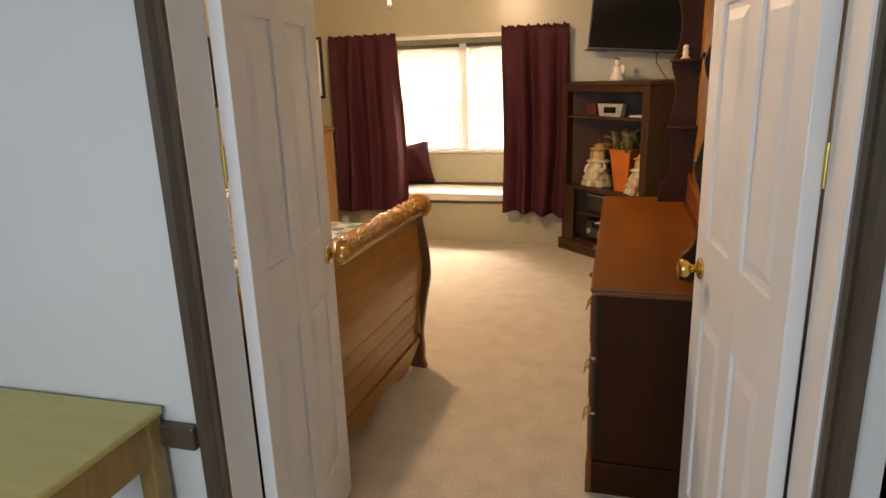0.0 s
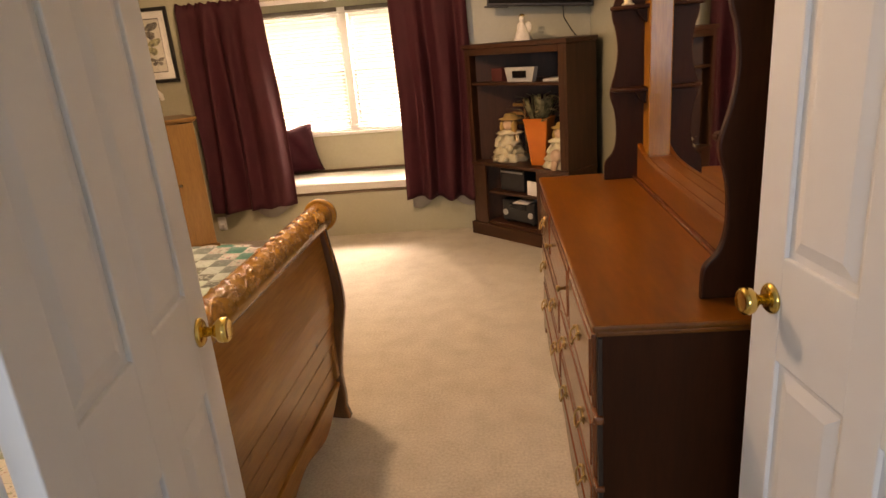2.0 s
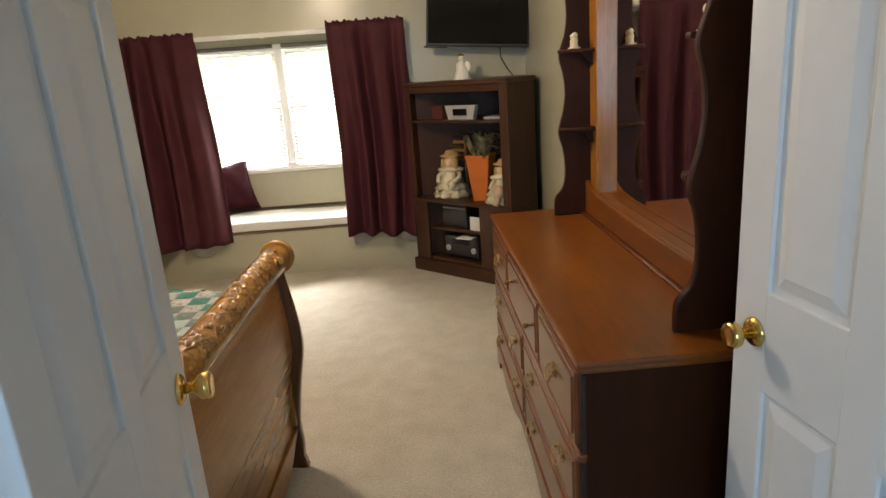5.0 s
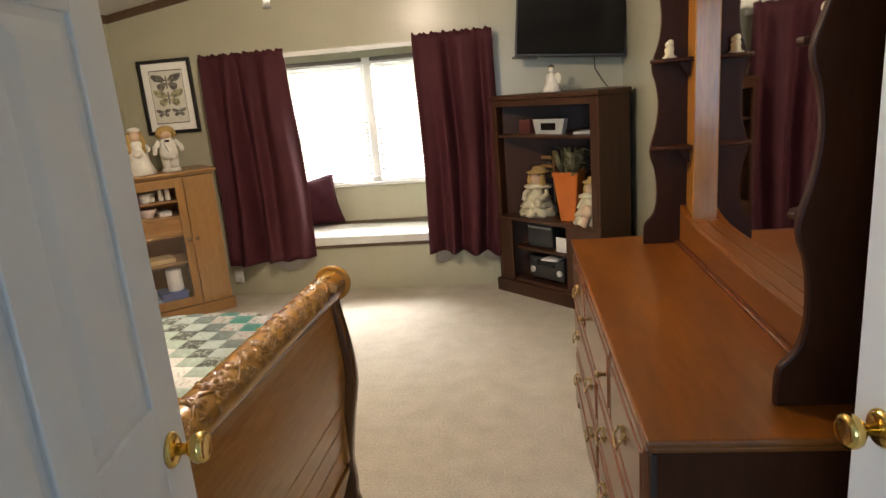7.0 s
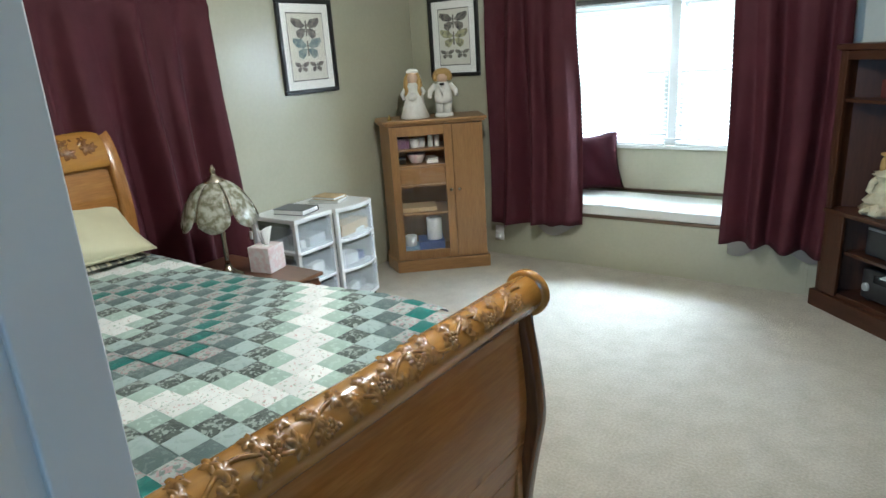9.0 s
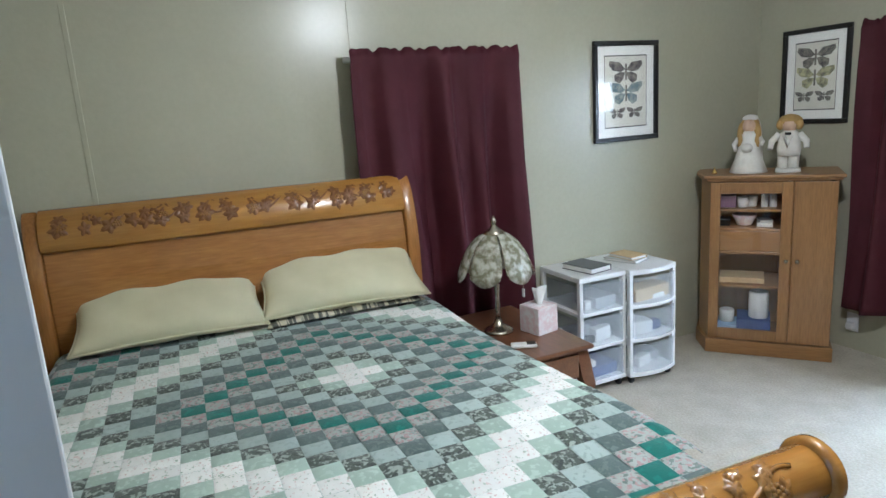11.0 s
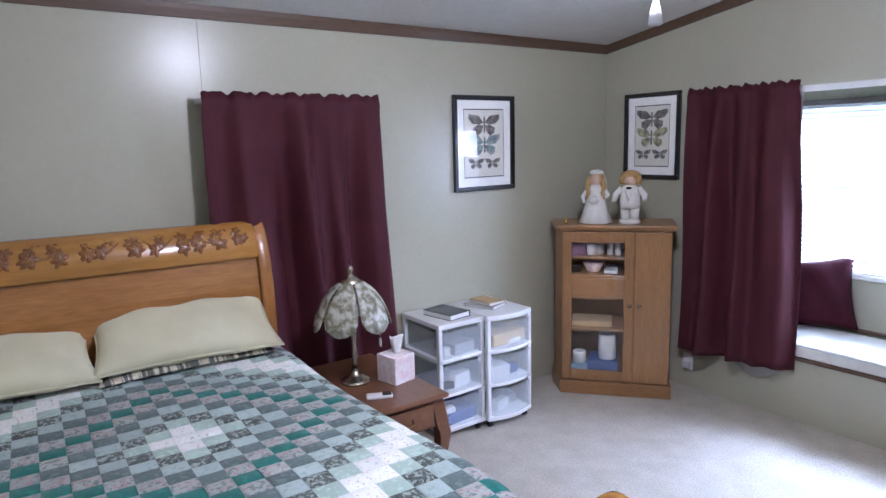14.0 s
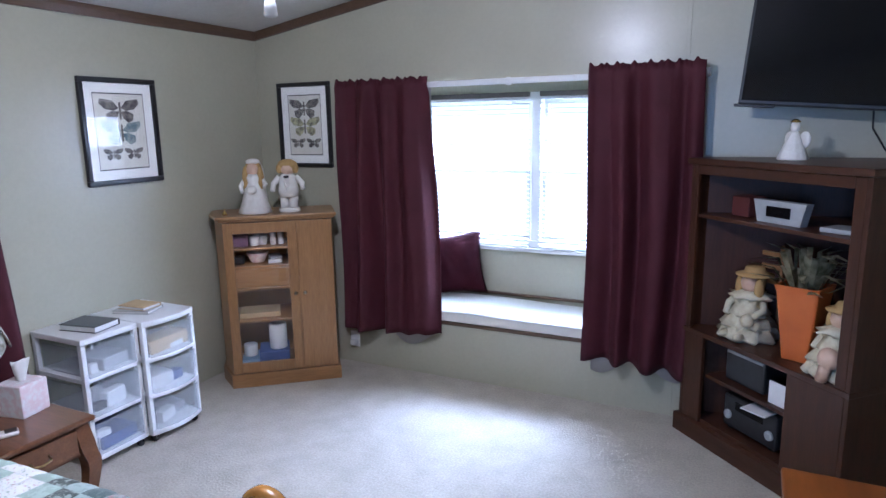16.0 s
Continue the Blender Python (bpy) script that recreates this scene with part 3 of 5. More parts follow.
# ---- curtains ----
def curtain(name, label, m, width, z_top, z_bot, folds, seed, flare=0.0, hem=0.0, lining=True, skew=0.0):
    """Local x along the rod, local -y into the room."""
    rnd = random.Random(seed)
    ph = [rnd.uniform(0, 6.28) for _ in range(6)]
    ob = thing(name, 0, 0, 0, label, "curtain")
    ob.matrix_basis = m

    def fold(u, v):
        warp = u + 0.030 * math.sin(5 * u + ph[4] + 2.0 * v) + 0.012 * math.sin(13 * u + ph[5])
        deep = 0.016 + 0.046 * min(1, v * 2.2)
        pleat = math.sin(2 * math.pi * folds * warp + ph[0])
        return deep * (math.copysign(abs(pleat) ** 0.85, pleat) * (0.7 + 0.3 * math.sin(9 * u + ph[3])) + 0.5 * math.sin(2 * math.pi * folds * 0.61 * warp + ph[1] + v) + 0.15 * math.sin(2 * math.pi * folds * 1.7 * warp + ph[2] + 3 * v))

    def front(u, v):
        x = width * (u - 0.5) * (1 + flare * v) + skew * v + 0.008 * math.sin(6 * v + ph[3])
        z = z_top + (z_bot + hem * math.sin(2 * math.pi * folds * u + ph[0]) * 0.4 + hem * (u - 0.5) * 2 - z_top) * v
        ruff = 0.006 * math.sin(u * 47 + ph[5]) + 0.005 * math.sin(u * 83) + 0.003 * math.sin(u * 131)
        if v < 0.001:
            z += 0.9 * ruff
        return (x, min(-0.026, -0.100 - fold(u, v) * (0.5 if v < 0.035 else 1) - (0.012 if 0.01 < v < 0.04 else 0)), z)
    part("cloth", sheet(front, 150, 34, 0.002), BURGUNDY, ob, smooth=True)
    if lining:
        part("lining", sheet(lambda u, v: (width * 0.92 * (u - 0.5), -0.012 - 0.12 * fold(u * 0.9, 1), z_top - 0.05 + (z_bot - 0.09 * (0.45 + 0.55 * math.sin(8 * u + ph[2])) - z_top + 0.05) * v), 60, 8, 0.001), LINING, ob, "grey lining that hangs below the hem", smooth=True)
    return ob


curtain("window_curtain", "burgundy cloth curtain gathered on the rod beside the window seat", pose(-2.005, N - 0.012, 0), 0.62, 1.825, 0.285, 3.6, 3, 0.08, 0.02)
curtain("window_curtain", "burgundy cloth curtain gathered on the rod beside the tall walnut stand", pose(-0.505, N - 0.012, 0), 0.545, 1.838, 0.285, 3.3, 8, 0.0, -0.02)
curtain("wall_curtain", "wide burgundy cloth curtain hanging closed behind the bed", pose(W + 0.012, 3.375, 0, 0, 0, 90), 0.86, 1.80, 0.25, 4.4, 21, 0.10, 0.0, True, 0.05)
rod = thing("curtain_rod", -1.25, N - 0.035, 1.785, "white flat curtain rod across the window", "curtain rod")
part("rod", bx(-1.08, -0.006, -0.016, 1.02, 0.004, 0.016, bevel=0.004), VINYL, rod)
for x in (-1.07, 0.0, 1.01):
    part("bracket", bx(x - 0.012, 0.004, -0.02, x + 0.012, 0.035, 0.02, bevel=0.003), VINYL, rod)
rod = thing("curtain_rod", W, 3.36, 1.765, "white curtain rod behind the wide curtain", "curtain rod")
part("rod", bx(0.022, -0.42, -0.012, 0.03, 0.42, 0.012, bevel=0.003), VINYL, rod)
for y in (-0.40, 0.40):
    part("bracket", bx(0, y - 0.01, -0.014, 0.022, y + 0.01, 0.014, bevel=0.003), VINYL, rod)


def cushion_bm(w, h, d, sag=0.0, n=22, pinch=1.0):
    """A stuffed cover: width x, height z, depth y."""
    bm = bmesh.new()

    def pt(u, v, s):
        a, b = 2 * u - 1, 2 * v - 1
        puff = max(0.0, (1 - abs(a) ** 3.2) * (1 - abs(b) ** 3.2)) ** 0.55
        k = 1 - 0.07 * pinch * ((1 - b * b) * abs(a) ** 2)
        l = 1 - 0.09 * pinch * ((1 - a * a) * abs(b) ** 2)
        wr = 0.006 * math.sin(9 * a + 4 * b) * puff
        return (a * w / 2 * k, s * (d / 2 * puff + 0.002) + wr, h / 2 + b * h / 2 * l - sag * (1 - a * a))
    for s in (-1, 1):
        g = [[bm.verts.new(pt(i / n, j / n, s)) for j in range(n + 1)] for i in range(n + 1)]
        for i in range(n):
            for j in range(n):
                f = (g[i][j], g[i + 1][j], g[i + 1][j + 1], g[i][j + 1])
                bm.faces.new(f if s < 0 else f[::-1])
    bmesh.ops.remove_doubles(bm, verts=bm.verts, dist=0.0045)
    bmesh.ops.recalc_face_normals(bm, faces=bm.faces)
    return bm


cu = thing("throw_pillow", -1.735, N + 0.25, AZ0 + 0.112, "square burgundy throw pillow leaning on the window seat", "pillow", 20)
p = part("cover", cushion_bm(0.47, 0.42, 0.15, pinch=1.5), CUSHION, cu, smooth=True)
p.matrix_basis = pose(0, 0, 0, -20, -7, 0)

# ---- bed ----
BX_HEAD, BX_FOOT, BY0, BY1 = -2.94, -0.785, 1.66, 3.115
bed = thing("bed", (BX_HEAD + BX_FOOT) / 2, (BY0 + BY1) / 2, 0, "honey pine sleigh bed with carved grapevine rolls", "bed")
OX, OY = -(BX_HEAD + BX_FOOT) / 2, -(BY0 + BY1) / 2


def local(points):
    return [(x + OX, z) for x, z in points]


def spline(pts, n=6):
    out = []
    for i in range(len(pts) - 1):
        p0, p1, p2, p3 = (Vector(pts[max(0, min(len(pts) - 1, i + k))]) for k in (-1, 0, 1, 2))
        for k in range(n):
            t = k / n
            out.append(tuple(0.5 * (2 * p1 + (p2 - p0) * t + (2 * p0 - 5 * p1 + 4 * p2 - p3) * t * t + (3 * p1 - p0 - 3 * p2 + p3) * t ** 3)))
    out.append(tuple(pts[-1]))
    return out


def ribbon(centre, half):
    """A closed outline round a centre line with half widths."""
    left, right = [], []
    for i, (p, h) in enumerate(zip(centre, half)):
        a, b = Vector(centre[max(i - 1, 0)]), Vector(centre[min(i + 1, len(centre) - 1)])
        d = (b - a).normalized()
        n = Vector((-d.y, d.x))
        left.append(tuple(Vector(p) + n * h))
        right.append(tuple(Vector(p) - n * h))
    return left + right[::-1]


FX, FY1 = BX_FOOT, BY1 + 0.018
foot_line = spline([(FX - 0.062, 0.0), (FX - 0.054, 0.09), (FX - 0.060, 0.2), (FX - 0.044, 0.36), (FX - 0.022, 0.52), (FX - 0.025, 0.64), (FX - 0.038, 0.765), (FX - 0.038, 0.832)], 5)
widths = np.interp([p[1] for p in foot_line], [0, 0.05, 0.2, 0.5, 0.7, 0.85], [0.05, 0.03, 0.034, 0.048, 0.036, 0.026])
for y0, y1 in ((FY1 - 0.045, FY1), (BY0, BY0 + 0.045)):
    part("footboard_post", prism(local(ribbon(foot_line, widths)), y0 + OY, y1 + OY, 1, 0.008), PINE_DARK, bed, "dark edged curved side post", smooth=True)


def foot_x(z):
    zs = [p[1] for p in foot_line]
    return float(np.interp(z, zs, [p[0] for p in foot_line]))


def plank(z0, z1, t, y0, y1, fn):
    zs = np.linspace(z0, z1, 7)
    out = [(fn(z) + t / 2, z) for z in zs] + [(fn(z) - t / 2, z) for z in zs[::-1]]
    return prism(local(out), y0 + OY, y1 + OY, 1, 0.006)


for z0, z1 in ((0.175, 0.260), (0.264, 0.350), (0.354, 0.440), (0.444, 0.826)):
    part("footboard_plank", plank(z0, z1, 0.024, BY0 + 0.045, FY1 - 0.045, foot_x), PINE, bed)
# scalloped bottom rail
rail = []
for i in range(41):
    u = i / 40
    rail.append((BY0 + 0.045 + (FY1 - BY0 - 0.09) * u, 0.085 + 0.022 * math.cos(6 * math.pi * u) + 0.05 * (abs(2 * u - 1) ** 6)))
rail += [(FY1 - 0.045, 0.172), (BY0 + 0.045, 0.172)]
part("footboard_rail", prism([(y + OY, z) for y, z in rail], foot_x(0.13) - 0.02 + OX, foot_x(0.13) + 0.02 + OX, 0, 0.003), PINE, bed)
RX, RZ, RR = FX - 0.03, 0.853, 0.05
ym = Matrix.Rotation(radians(-90), 4, "X")
blen = FY1 - BY0
part("footboard_roll", lathe([(RR * 0.9, 0), (RR, 0.01), (RR, blen - 0.01), (RR * 0.9, blen)], 28, Matrix.Translation((RX + OX, BY0 + OY, RZ)) @ ym), PINE_GLOSS, bed, smooth=True)
for y, s in ((FY1 - 0.012, 1), (BY0 + 0.012, -1)):
    part("roll_cap", lathe([(0.056, 0), (0.062, 0.006), (0.062, 0.022), (0.055, 0.03), (0.04, 0.034), (0.034, 0.028)], 28, Matrix.Translation((RX + OX, y + OY, RZ)) @ Matrix.Rotation(radians(-90 * s), 4, "X")), PINE_GLOSS, bed, "turned golden round cap", smooth=True)


def leaf_shape(bm, m, size):
    """A lobed grape leaf, slightly cupped."""
    n = 20
    c = bm.verts.new(m @ Vector((0, 0, size * 0.10)))
    rings = []
    for f, h in ((0.55, 0.20), (1.0, -0.03)):
        ring = []
        for i in range(n):
            a = 2 * math.pi * i / n
            r = size * f * (0.80 + 0.20 * math.cos(5 * a))
            ring.append(bm.verts.new(m @ Vector((r * math.cos(a), r * math.sin(a) * 0.8, size * (h + (0.05 * math.cos(5 * a) if f < 1 else 0))))))
        rings.append(ring)
    for i in range(n):
        j = (i + 1) % n
        bm.faces.new((c, rings[0][i], rings[0][j]))
        bm.faces.new((rings[0][i], rings[1][i], rings[1][j], rings[0][j]))


GRAPE = bpy.data.meshes.new("grape")
gb = bmesh.new()
bmesh.ops.create_icosphere(gb, subdivisions=2, radius=0.0058)
gb.to_mesh(GRAPE)
gb.free()
GRAPE.materials.append(CARVED)
GRAPE.polygons.foreach_set("use_smooth", [True] * len(GRAPE.polygons))


def grapes(stalk, m, size, rnd):
    for row in range(5):
        for k in range(4 - row if row else 3):
            x = (k - (3 - row) / 2) * size * 0.42 + rnd.uniform(-0.001, 0.001)
            g = new("grape", GRAPE)
            g.parent = stalk
            g.location = m @ Vector((x, -row * size * 0.36, size * 0.16))


def carve_roll(bed, cx, cz, radius, turn, y0, y1, step, mat, seed, big=1.0):
    """Grape bunches, leaves and a winding vine along a roll, facing the turn (degrees from +x up)."""
    rnd = random.Random(seed)
    vine = []
    yy = y0
    i = 0
    while yy < y1:
        for da, kind in ((rnd.uniform(-20, -6), "leaf"), (rnd.uniform(14, 30), "leaf"), (rnd.uniform(-8, 12), "fruit" if i % 2 == 0 else "leaf"), (rnd.uniform(36, 58), "leaf")):
            a = radians(turn + da)
            pos = Vector((cx + OX + (radius + 0.0015) * math.cos(a), yy + OY + rnd.uniform(-0.3, 0.3) * step, cz + (radius + 0.0015) * math.sin(a)))
            nrm = Vector((math.cos(a), 0, math.sin(a)))
            m = Matrix.Translation(pos) @ nrm.to_track_quat("Z", "Y").to_matrix().to_4x4() @ Matrix.Rotation(rnd.uniform(0, 6.28) if kind == "leaf" else radians(90 + rnd.uniform(-40, 40)), 4, "Z")
            bm = bmesh.new()
            leaf_shape(bm, m, big * rnd.uniform(0.022, 0.031))
            lf = part("carved_leaf" if kind == "leaf" else "fruit_stalk", bm, mat, bed, smooth=True)
            if kind == "fruit":
                grapes(lf, m, 0.023, rnd)
        yy += step
        i += 1
    for k in range(121):
        u = k / 120
        a = radians(turn + 12 + 22 * math.sin(u * 40))
        vine.append((cx + OX + (radius + 0.001) * math.cos(a), y0 + OY + (y1 - y0) * u, cz + (radius + 0.001) * math.sin(a)))
    part("carved_vine", tube(vine, 0.0045, 6), mat, bed, smooth=True)


carve_roll(bed, RX, RZ, RR, 35, BY0 + 0.1, FY1 - 0.08, 0.062, CARVED, 5, 0.86)

# headboard
HX = BX_HEAD
head_line = spline([(HX + 0.05, 0.0), (HX + 0.05, 0.3), (HX + 0.068, 0.6), (HX + 0.075, 0.85), (HX + 0.055, 1.03), (HX + 0.012, 1.16), (HX - 0.03, 1.21)], 5)


def head_x(z):
    return float(np.interp(z, [p[1] for p in head_line], [p[0] for p in head_line]))


for y0, y1 in ((BY1 - 0.005, BY1 + 0.05), (BY0 - 0.05, BY0 + 0.005)):
    part("headboard_post", prism(local(ribbon(head_line, [0.036] * len(head_line))), y0 + OY, y1 + OY, 1, 0.009), PINE_Z, bed, smooth=True)
part("headboard_panel", plank(0.3, 1.085, 0.024, BY0 + 0.005, BY1 - 0.005, head_x), PINE, bed)
band = spline([(HX + 0.062, 1.088), (HX + 0.066, 1.12), (HX + 0.05, 1.17), (HX + 0.018, 1.205), (HX - 0.025, 1.222), (HX - 0.055, 1.20)], 4)
part("headboard_roll", prism(local(ribbon(band, [0.016] * len(band))), BY0 + 0.005 + OY, BY1 - 0.005 + OY, 1, 0.003), PINE_GLOSS, bed, smooth=True)
carve_roll(bed, HX - 0.005, 1.135, 0.079, 34, BY0 + 0.1, BY1 - 0.08, 0.085, CARVED_DARK, 9, 1.4)
for y in (BY0 + 0.03, BY1 - 0.055):
    part("side_rail", bx(HX + 0.08 + OX, y + OY, 0.2, FX - 0.03 + OX, y + 0.028 + OY, 0.38, bevel=0.004), PINE, bed)

# the bed stands a little askew to the walls
ASKEW = Matrix.Translation((-2.94 + 0.05, 3.12, 0)) @ Matrix.Rotation(radians(-2.5), 4, "Z") @ Matrix.Translation((2.94, -3.12, 0))
bed.matrix_basis = ASKEW @ bed.matrix_basis
matt = thing("mattress", -1.87, 2.39, 0.2, "white box spring and mattress under the quilt", "mattress")
part("box_spring", bx(-0.99, -0.67, 0.0, 0.97, 0.67, 0.2, bevel=0.02), PAPER, matt)
part("mattress_body", bx(-0.99, -0.69, 0.203, 0.97, 0.69, 0.428, bevel=0.05), PAPER, matt)
matt.matrix_basis = ASKEW @ matt.matrix_basis


# ---- pillows ----
def pillow(x, y, z, w, h, d, rx, rz, label, mat=CREAM, group="bed pillows"):
    ob = thing("bed_pillow", x, y, z, label, "pillow", rz, group=group)
    p = part("pillowcase", cushion_bm(w, h, d, 0.0, 30, 1.25), mat, ob, smooth=True)
    p.matrix_basis = pose(0, 0, 0.0, rx, 0, 0)
    seam = []
    ring = [(-1 + k / 6, -1) for k in range(12)] + [(1, -1 + k / 6) for k in range(12)] + [(1 - k / 6, 1) for k in range(12)] + [(-1, 1 - k / 6) for k in range(13)]
    for a, b in ring:
        seam.append((a * w / 2 * (1 - 0.0875 * (1 - b * b) * a * a), 0.0, h / 2 + b * h / 2 * (1 - 0.1125 * (1 - a * a) * b * b)))
    part("piping", tube(seam, 0.0045, 6), mat, p, "raised stitched edge", smooth=True)
    ob.matrix_basis = ASKEW @ ob.matrix_basis
    return ob


pillow(-2.66, 2.08, 0.725, 0.72, 0.33, 0.12, -60, 90, "cream cotton pillow propped against the headboard")
pillow(-2.66, 2.77, 0.735, 0.72, 0.34, 0.13, -58, 88, "cream cotton pillow propped against the headboard, plump")
pillow(-2.665, 2.77, 0.705, 0.68, 0.38, 0.035, -86, 92, "striped cotton pillow lying flat under a cream pillow", STRIPE)


# ---- dresser with mirror hutch ----
DX0, DX1, DY0, DY1, DZ = 0.10, 0.585, 2.13, 3.775, 0.78
dr = thing("dresser", DX0, DY0, 0, "polished dark cherry dresser with brass bail pulls", "dresser")
dl, dd = DY1 - DY0, DX1 - DX0
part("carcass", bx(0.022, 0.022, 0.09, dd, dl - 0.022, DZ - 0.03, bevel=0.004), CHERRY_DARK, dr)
top = bmesh.new()
box(top, 0.0, 0.0, DZ - 0.018, dd, dl, DZ, 0.006)
box(top, 0.010, 0.010, DZ - 0.034, dd - 0.002, dl - 0.010, DZ - 0.0175, 0.006)
part("top", top, CHERRY, dr, "glossy red-brown top with a moulded edge")
ap = []
for i in range(49):
    u = i / 48
    ap.append((0.008 + (dl - 0.016) * u, 0.045 + 0.026 * min(1, max(-1, 1.6 * math.cos(4 * math.pi * u))) * (1 if 0.08 < u < 0.92 else 0) - (0.045 if u < 0.06 or u > 0.94 else 0)))
part("apron", prism(ap + [(dl - 0.008, 0.125), (0.008, 0.125)], 0.0, 0.022, 0, 0.003), CHERRY_FRONT, dr)
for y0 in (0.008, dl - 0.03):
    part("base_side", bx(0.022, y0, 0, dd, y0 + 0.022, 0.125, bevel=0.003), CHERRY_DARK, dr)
part("waist_moulding", bx(0.002, 0.012, 0.502, 0.03, dl - 0.012, 0.528, bevel=0.008), CHERRY_FRONT, dr)
part("lower_moulding", bx(0.006, 0.012, 0.302, 0.03, dl - 0.012, 0.318, bevel=0.005), CHERRY_FRONT, dr)


def bail(parent, y, z):
    pl = bmesh.new()
    lathe([(0.024, 0), (0.022, 0.003), (0.012, 0.005)], 14, Matrix.Translation((0, y, z)) @ Matrix.Rotation(radians(-90), 4, "Y") @ Matrix.Diagonal((0.8, 1.25, 1, 1)), pl, 0.22, 6)
    h = part("pull_plate", pl, OLDBRASS, parent, "pierced antique brass plate")
    part("bail", tube([(-0.004, y - 0.027, z + 0.006), (-0.016, y - 0.03, z - 0.006), (-0.02, y - 0.022, z - 0.024), (-0.021, y, z - 0.03), (-0.02, y + 0.022, z - 0.024), (-0.016, y + 0.03, z - 0.006), (-0.004, y + 0.027, z + 0.006)], 0.0032, 8), OLDBRASS, h, smooth=True)
    for s in (-1, 1):
        b = bmesh.new()
        blob(b, -0.006, y + s * 0.027, z + 0.006, 0.006, 0.006, 0.006, 8, 6)
        part("post", b, OLDBRASS, h, smooth=True)


def drawer(y0, y1, z0, z1, pulls, knob=False):
    bm = bmesh.new()
    box(bm, 0.004, y0, z0, 0.024, y1, z1, 0.007)
    box(bm, 0.0, y0 + 0.022, z0 + 0.022, 0.008, y1 - 0.022, z1 - 0.022, 0.004)
    d = part("drawer_front", bm, CHERRY_FRONT, dr)
    for y in pulls:
        if knob:
            part("knob", lathe([(0.006, 0), (0.005, 0.014), (0.011, 0.02), (0.011, 0.026), (0.006, 0.03)], 14, Matrix.Translation((0.002, y, (z0 + z1) / 2)) @ Matrix.Rotation(radians(-90), 4, "Y")), OLDBRASS, d, "small brass knob", smooth=True)
        else:
            bail(d, y, (z0 + z1) / 2)


for z0, z1 in ((0.135, 0.298), (0.322, 0.498)):
    for y0, y1 in ((0.045, dl / 2 - 0.012), (dl / 2 + 0.012, dl - 0.045)):
        drawer(y0, y1, z0, z1, (y0 + 0.16, y1 - 0.16))
for y0, y1, pulls, kn in ((0.045, 0.50, (0.27,), False), (0.525, dl - 0.525, (0.60, dl - 0.60), True), (dl - 0.50, dl - 0.045, (dl - 0.27,), False)):
    drawer(y0, y1, 0.532, 0.738, pulls, kn)
# strips carry the painted dark of the gaps beside the drawers
for y, zs in ((0.02, (0.135, 0.738)), (dl - 0.04, (0.135, 0.738)), (0.5025, (0.532, 0.738)), (dl - 0.5225, (0.532, 0.738)), (dl / 2 - 0.010, (0.135, 0.498))):
    part("stile", bx(0.014, y, zs[0], 0.026, y + 0.02, zs[1], bevel=0.002), DARKGAP, dr, "strip coloured near-black as the shade of a drawer gap")

hu = thing("dresser_mirror", 0.555, (DY0 + DY1) / 2, DZ, "cherry framed dresser mirror with scalloped posts and small shelves", "mirror")
PY = 0.685
wave = [(-0.172, 0.0), (-0.172, 0.05), (-0.166, 0.085), (-0.140, 0.115), (-0.126, 0.15), (-0.120, 0.20), (-0.122, 0.26), (-0.130, 0.31), (-0.142, 0.345), (-0.147, 0.38), (-0.138, 0.42), (-0.124, 0.47), (-0.115, 0.53), (-0.115, 0.58), (-0.124, 0.64), (-0.135, 0.675), (-0.138, 0.71), (-0.126, 0.75), (-0.110, 0.80), (-0.102, 0.87), (-0.108, 0.95), (-0.125, 1.02), (-0.12, 1.07)]
outline = spline(wave, 4) + [(0.02, 1.07), (0.02, 0.0)]
for s in (-1, 1):
    y0, y1 = s * PY - 0.012, s * PY + 0.012
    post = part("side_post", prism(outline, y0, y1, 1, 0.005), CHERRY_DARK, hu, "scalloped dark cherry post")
    for z in (0.385, 0.712):
        pts = [(0.012, 0.0), (-0.145, 0.0), (-0.150, -s * 0.02), (-0.135, -s * 0.05), (-0.105, -s * 0.072), (-0.06, -s * 0.085), (0.012, -s * 0.088)]
        part("shelf", prism([(x, s * (PY - 0.012) + y) for x, y in pts], z, z + 0.016, 2, 0.005), CHERRY_DARK, post)
        br = [(0.012, z), (-0.05, z), (-0.03, z - 0.035), (0.0, z - 0.06), (0.012, z - 0.06)]
        part("shelf_bracket", prism(br, s * (PY - 0.05) - 0.006, s * (PY - 0.05) + 0.006, 1, 0.002), CHERRY_DARK, post)
for s in (-1, 1):
    part("frame_stile", bx(-0.006, s * (PY - 0.062) - 0.050, 0.0, 0.046, s * (PY - 0.062) + 0.050, 1.011, bevel=0.005), HONEY, hu, "lighter honey wood frame stile")
rl = []
for i in range(41):
    u = i / 40
    rl.append((-PY + 0.012 + (2 * PY - 0.024) * u, 0.105 + 0.05 * abs(2 * u - 1) ** 7))
part("bottom_rail", prism(rl + [(PY - 0.012, 0.0), (-PY + 0.012, 0.0)], -0.03, -0.008, 0, 0.004), CHERRY, hu)
YL = PY - 0.113
inner = [(y, z) for y, z in rl if abs(y) < YL]
part("rail_backing", prism([(-YL, inner[0][1])] + inner + [(YL, inner[-1][1]), (YL, 0.0), (-YL, 0.0)], -0.0075, 0.0395, 0, 0.003), CHERRY, hu)
part("ledge", bx(-0.05, -PY + 0.012, 0.0, -0.03, PY - 0.012, 0.014, bevel=0.004), CHERRY_FRONT, hu)
part("top_rail", bx(-0.02, -PY + 0.012, 1.012, 0.046, PY - 0.012, 1.1, bevel=0.006), CHERRY_DARK, hu)
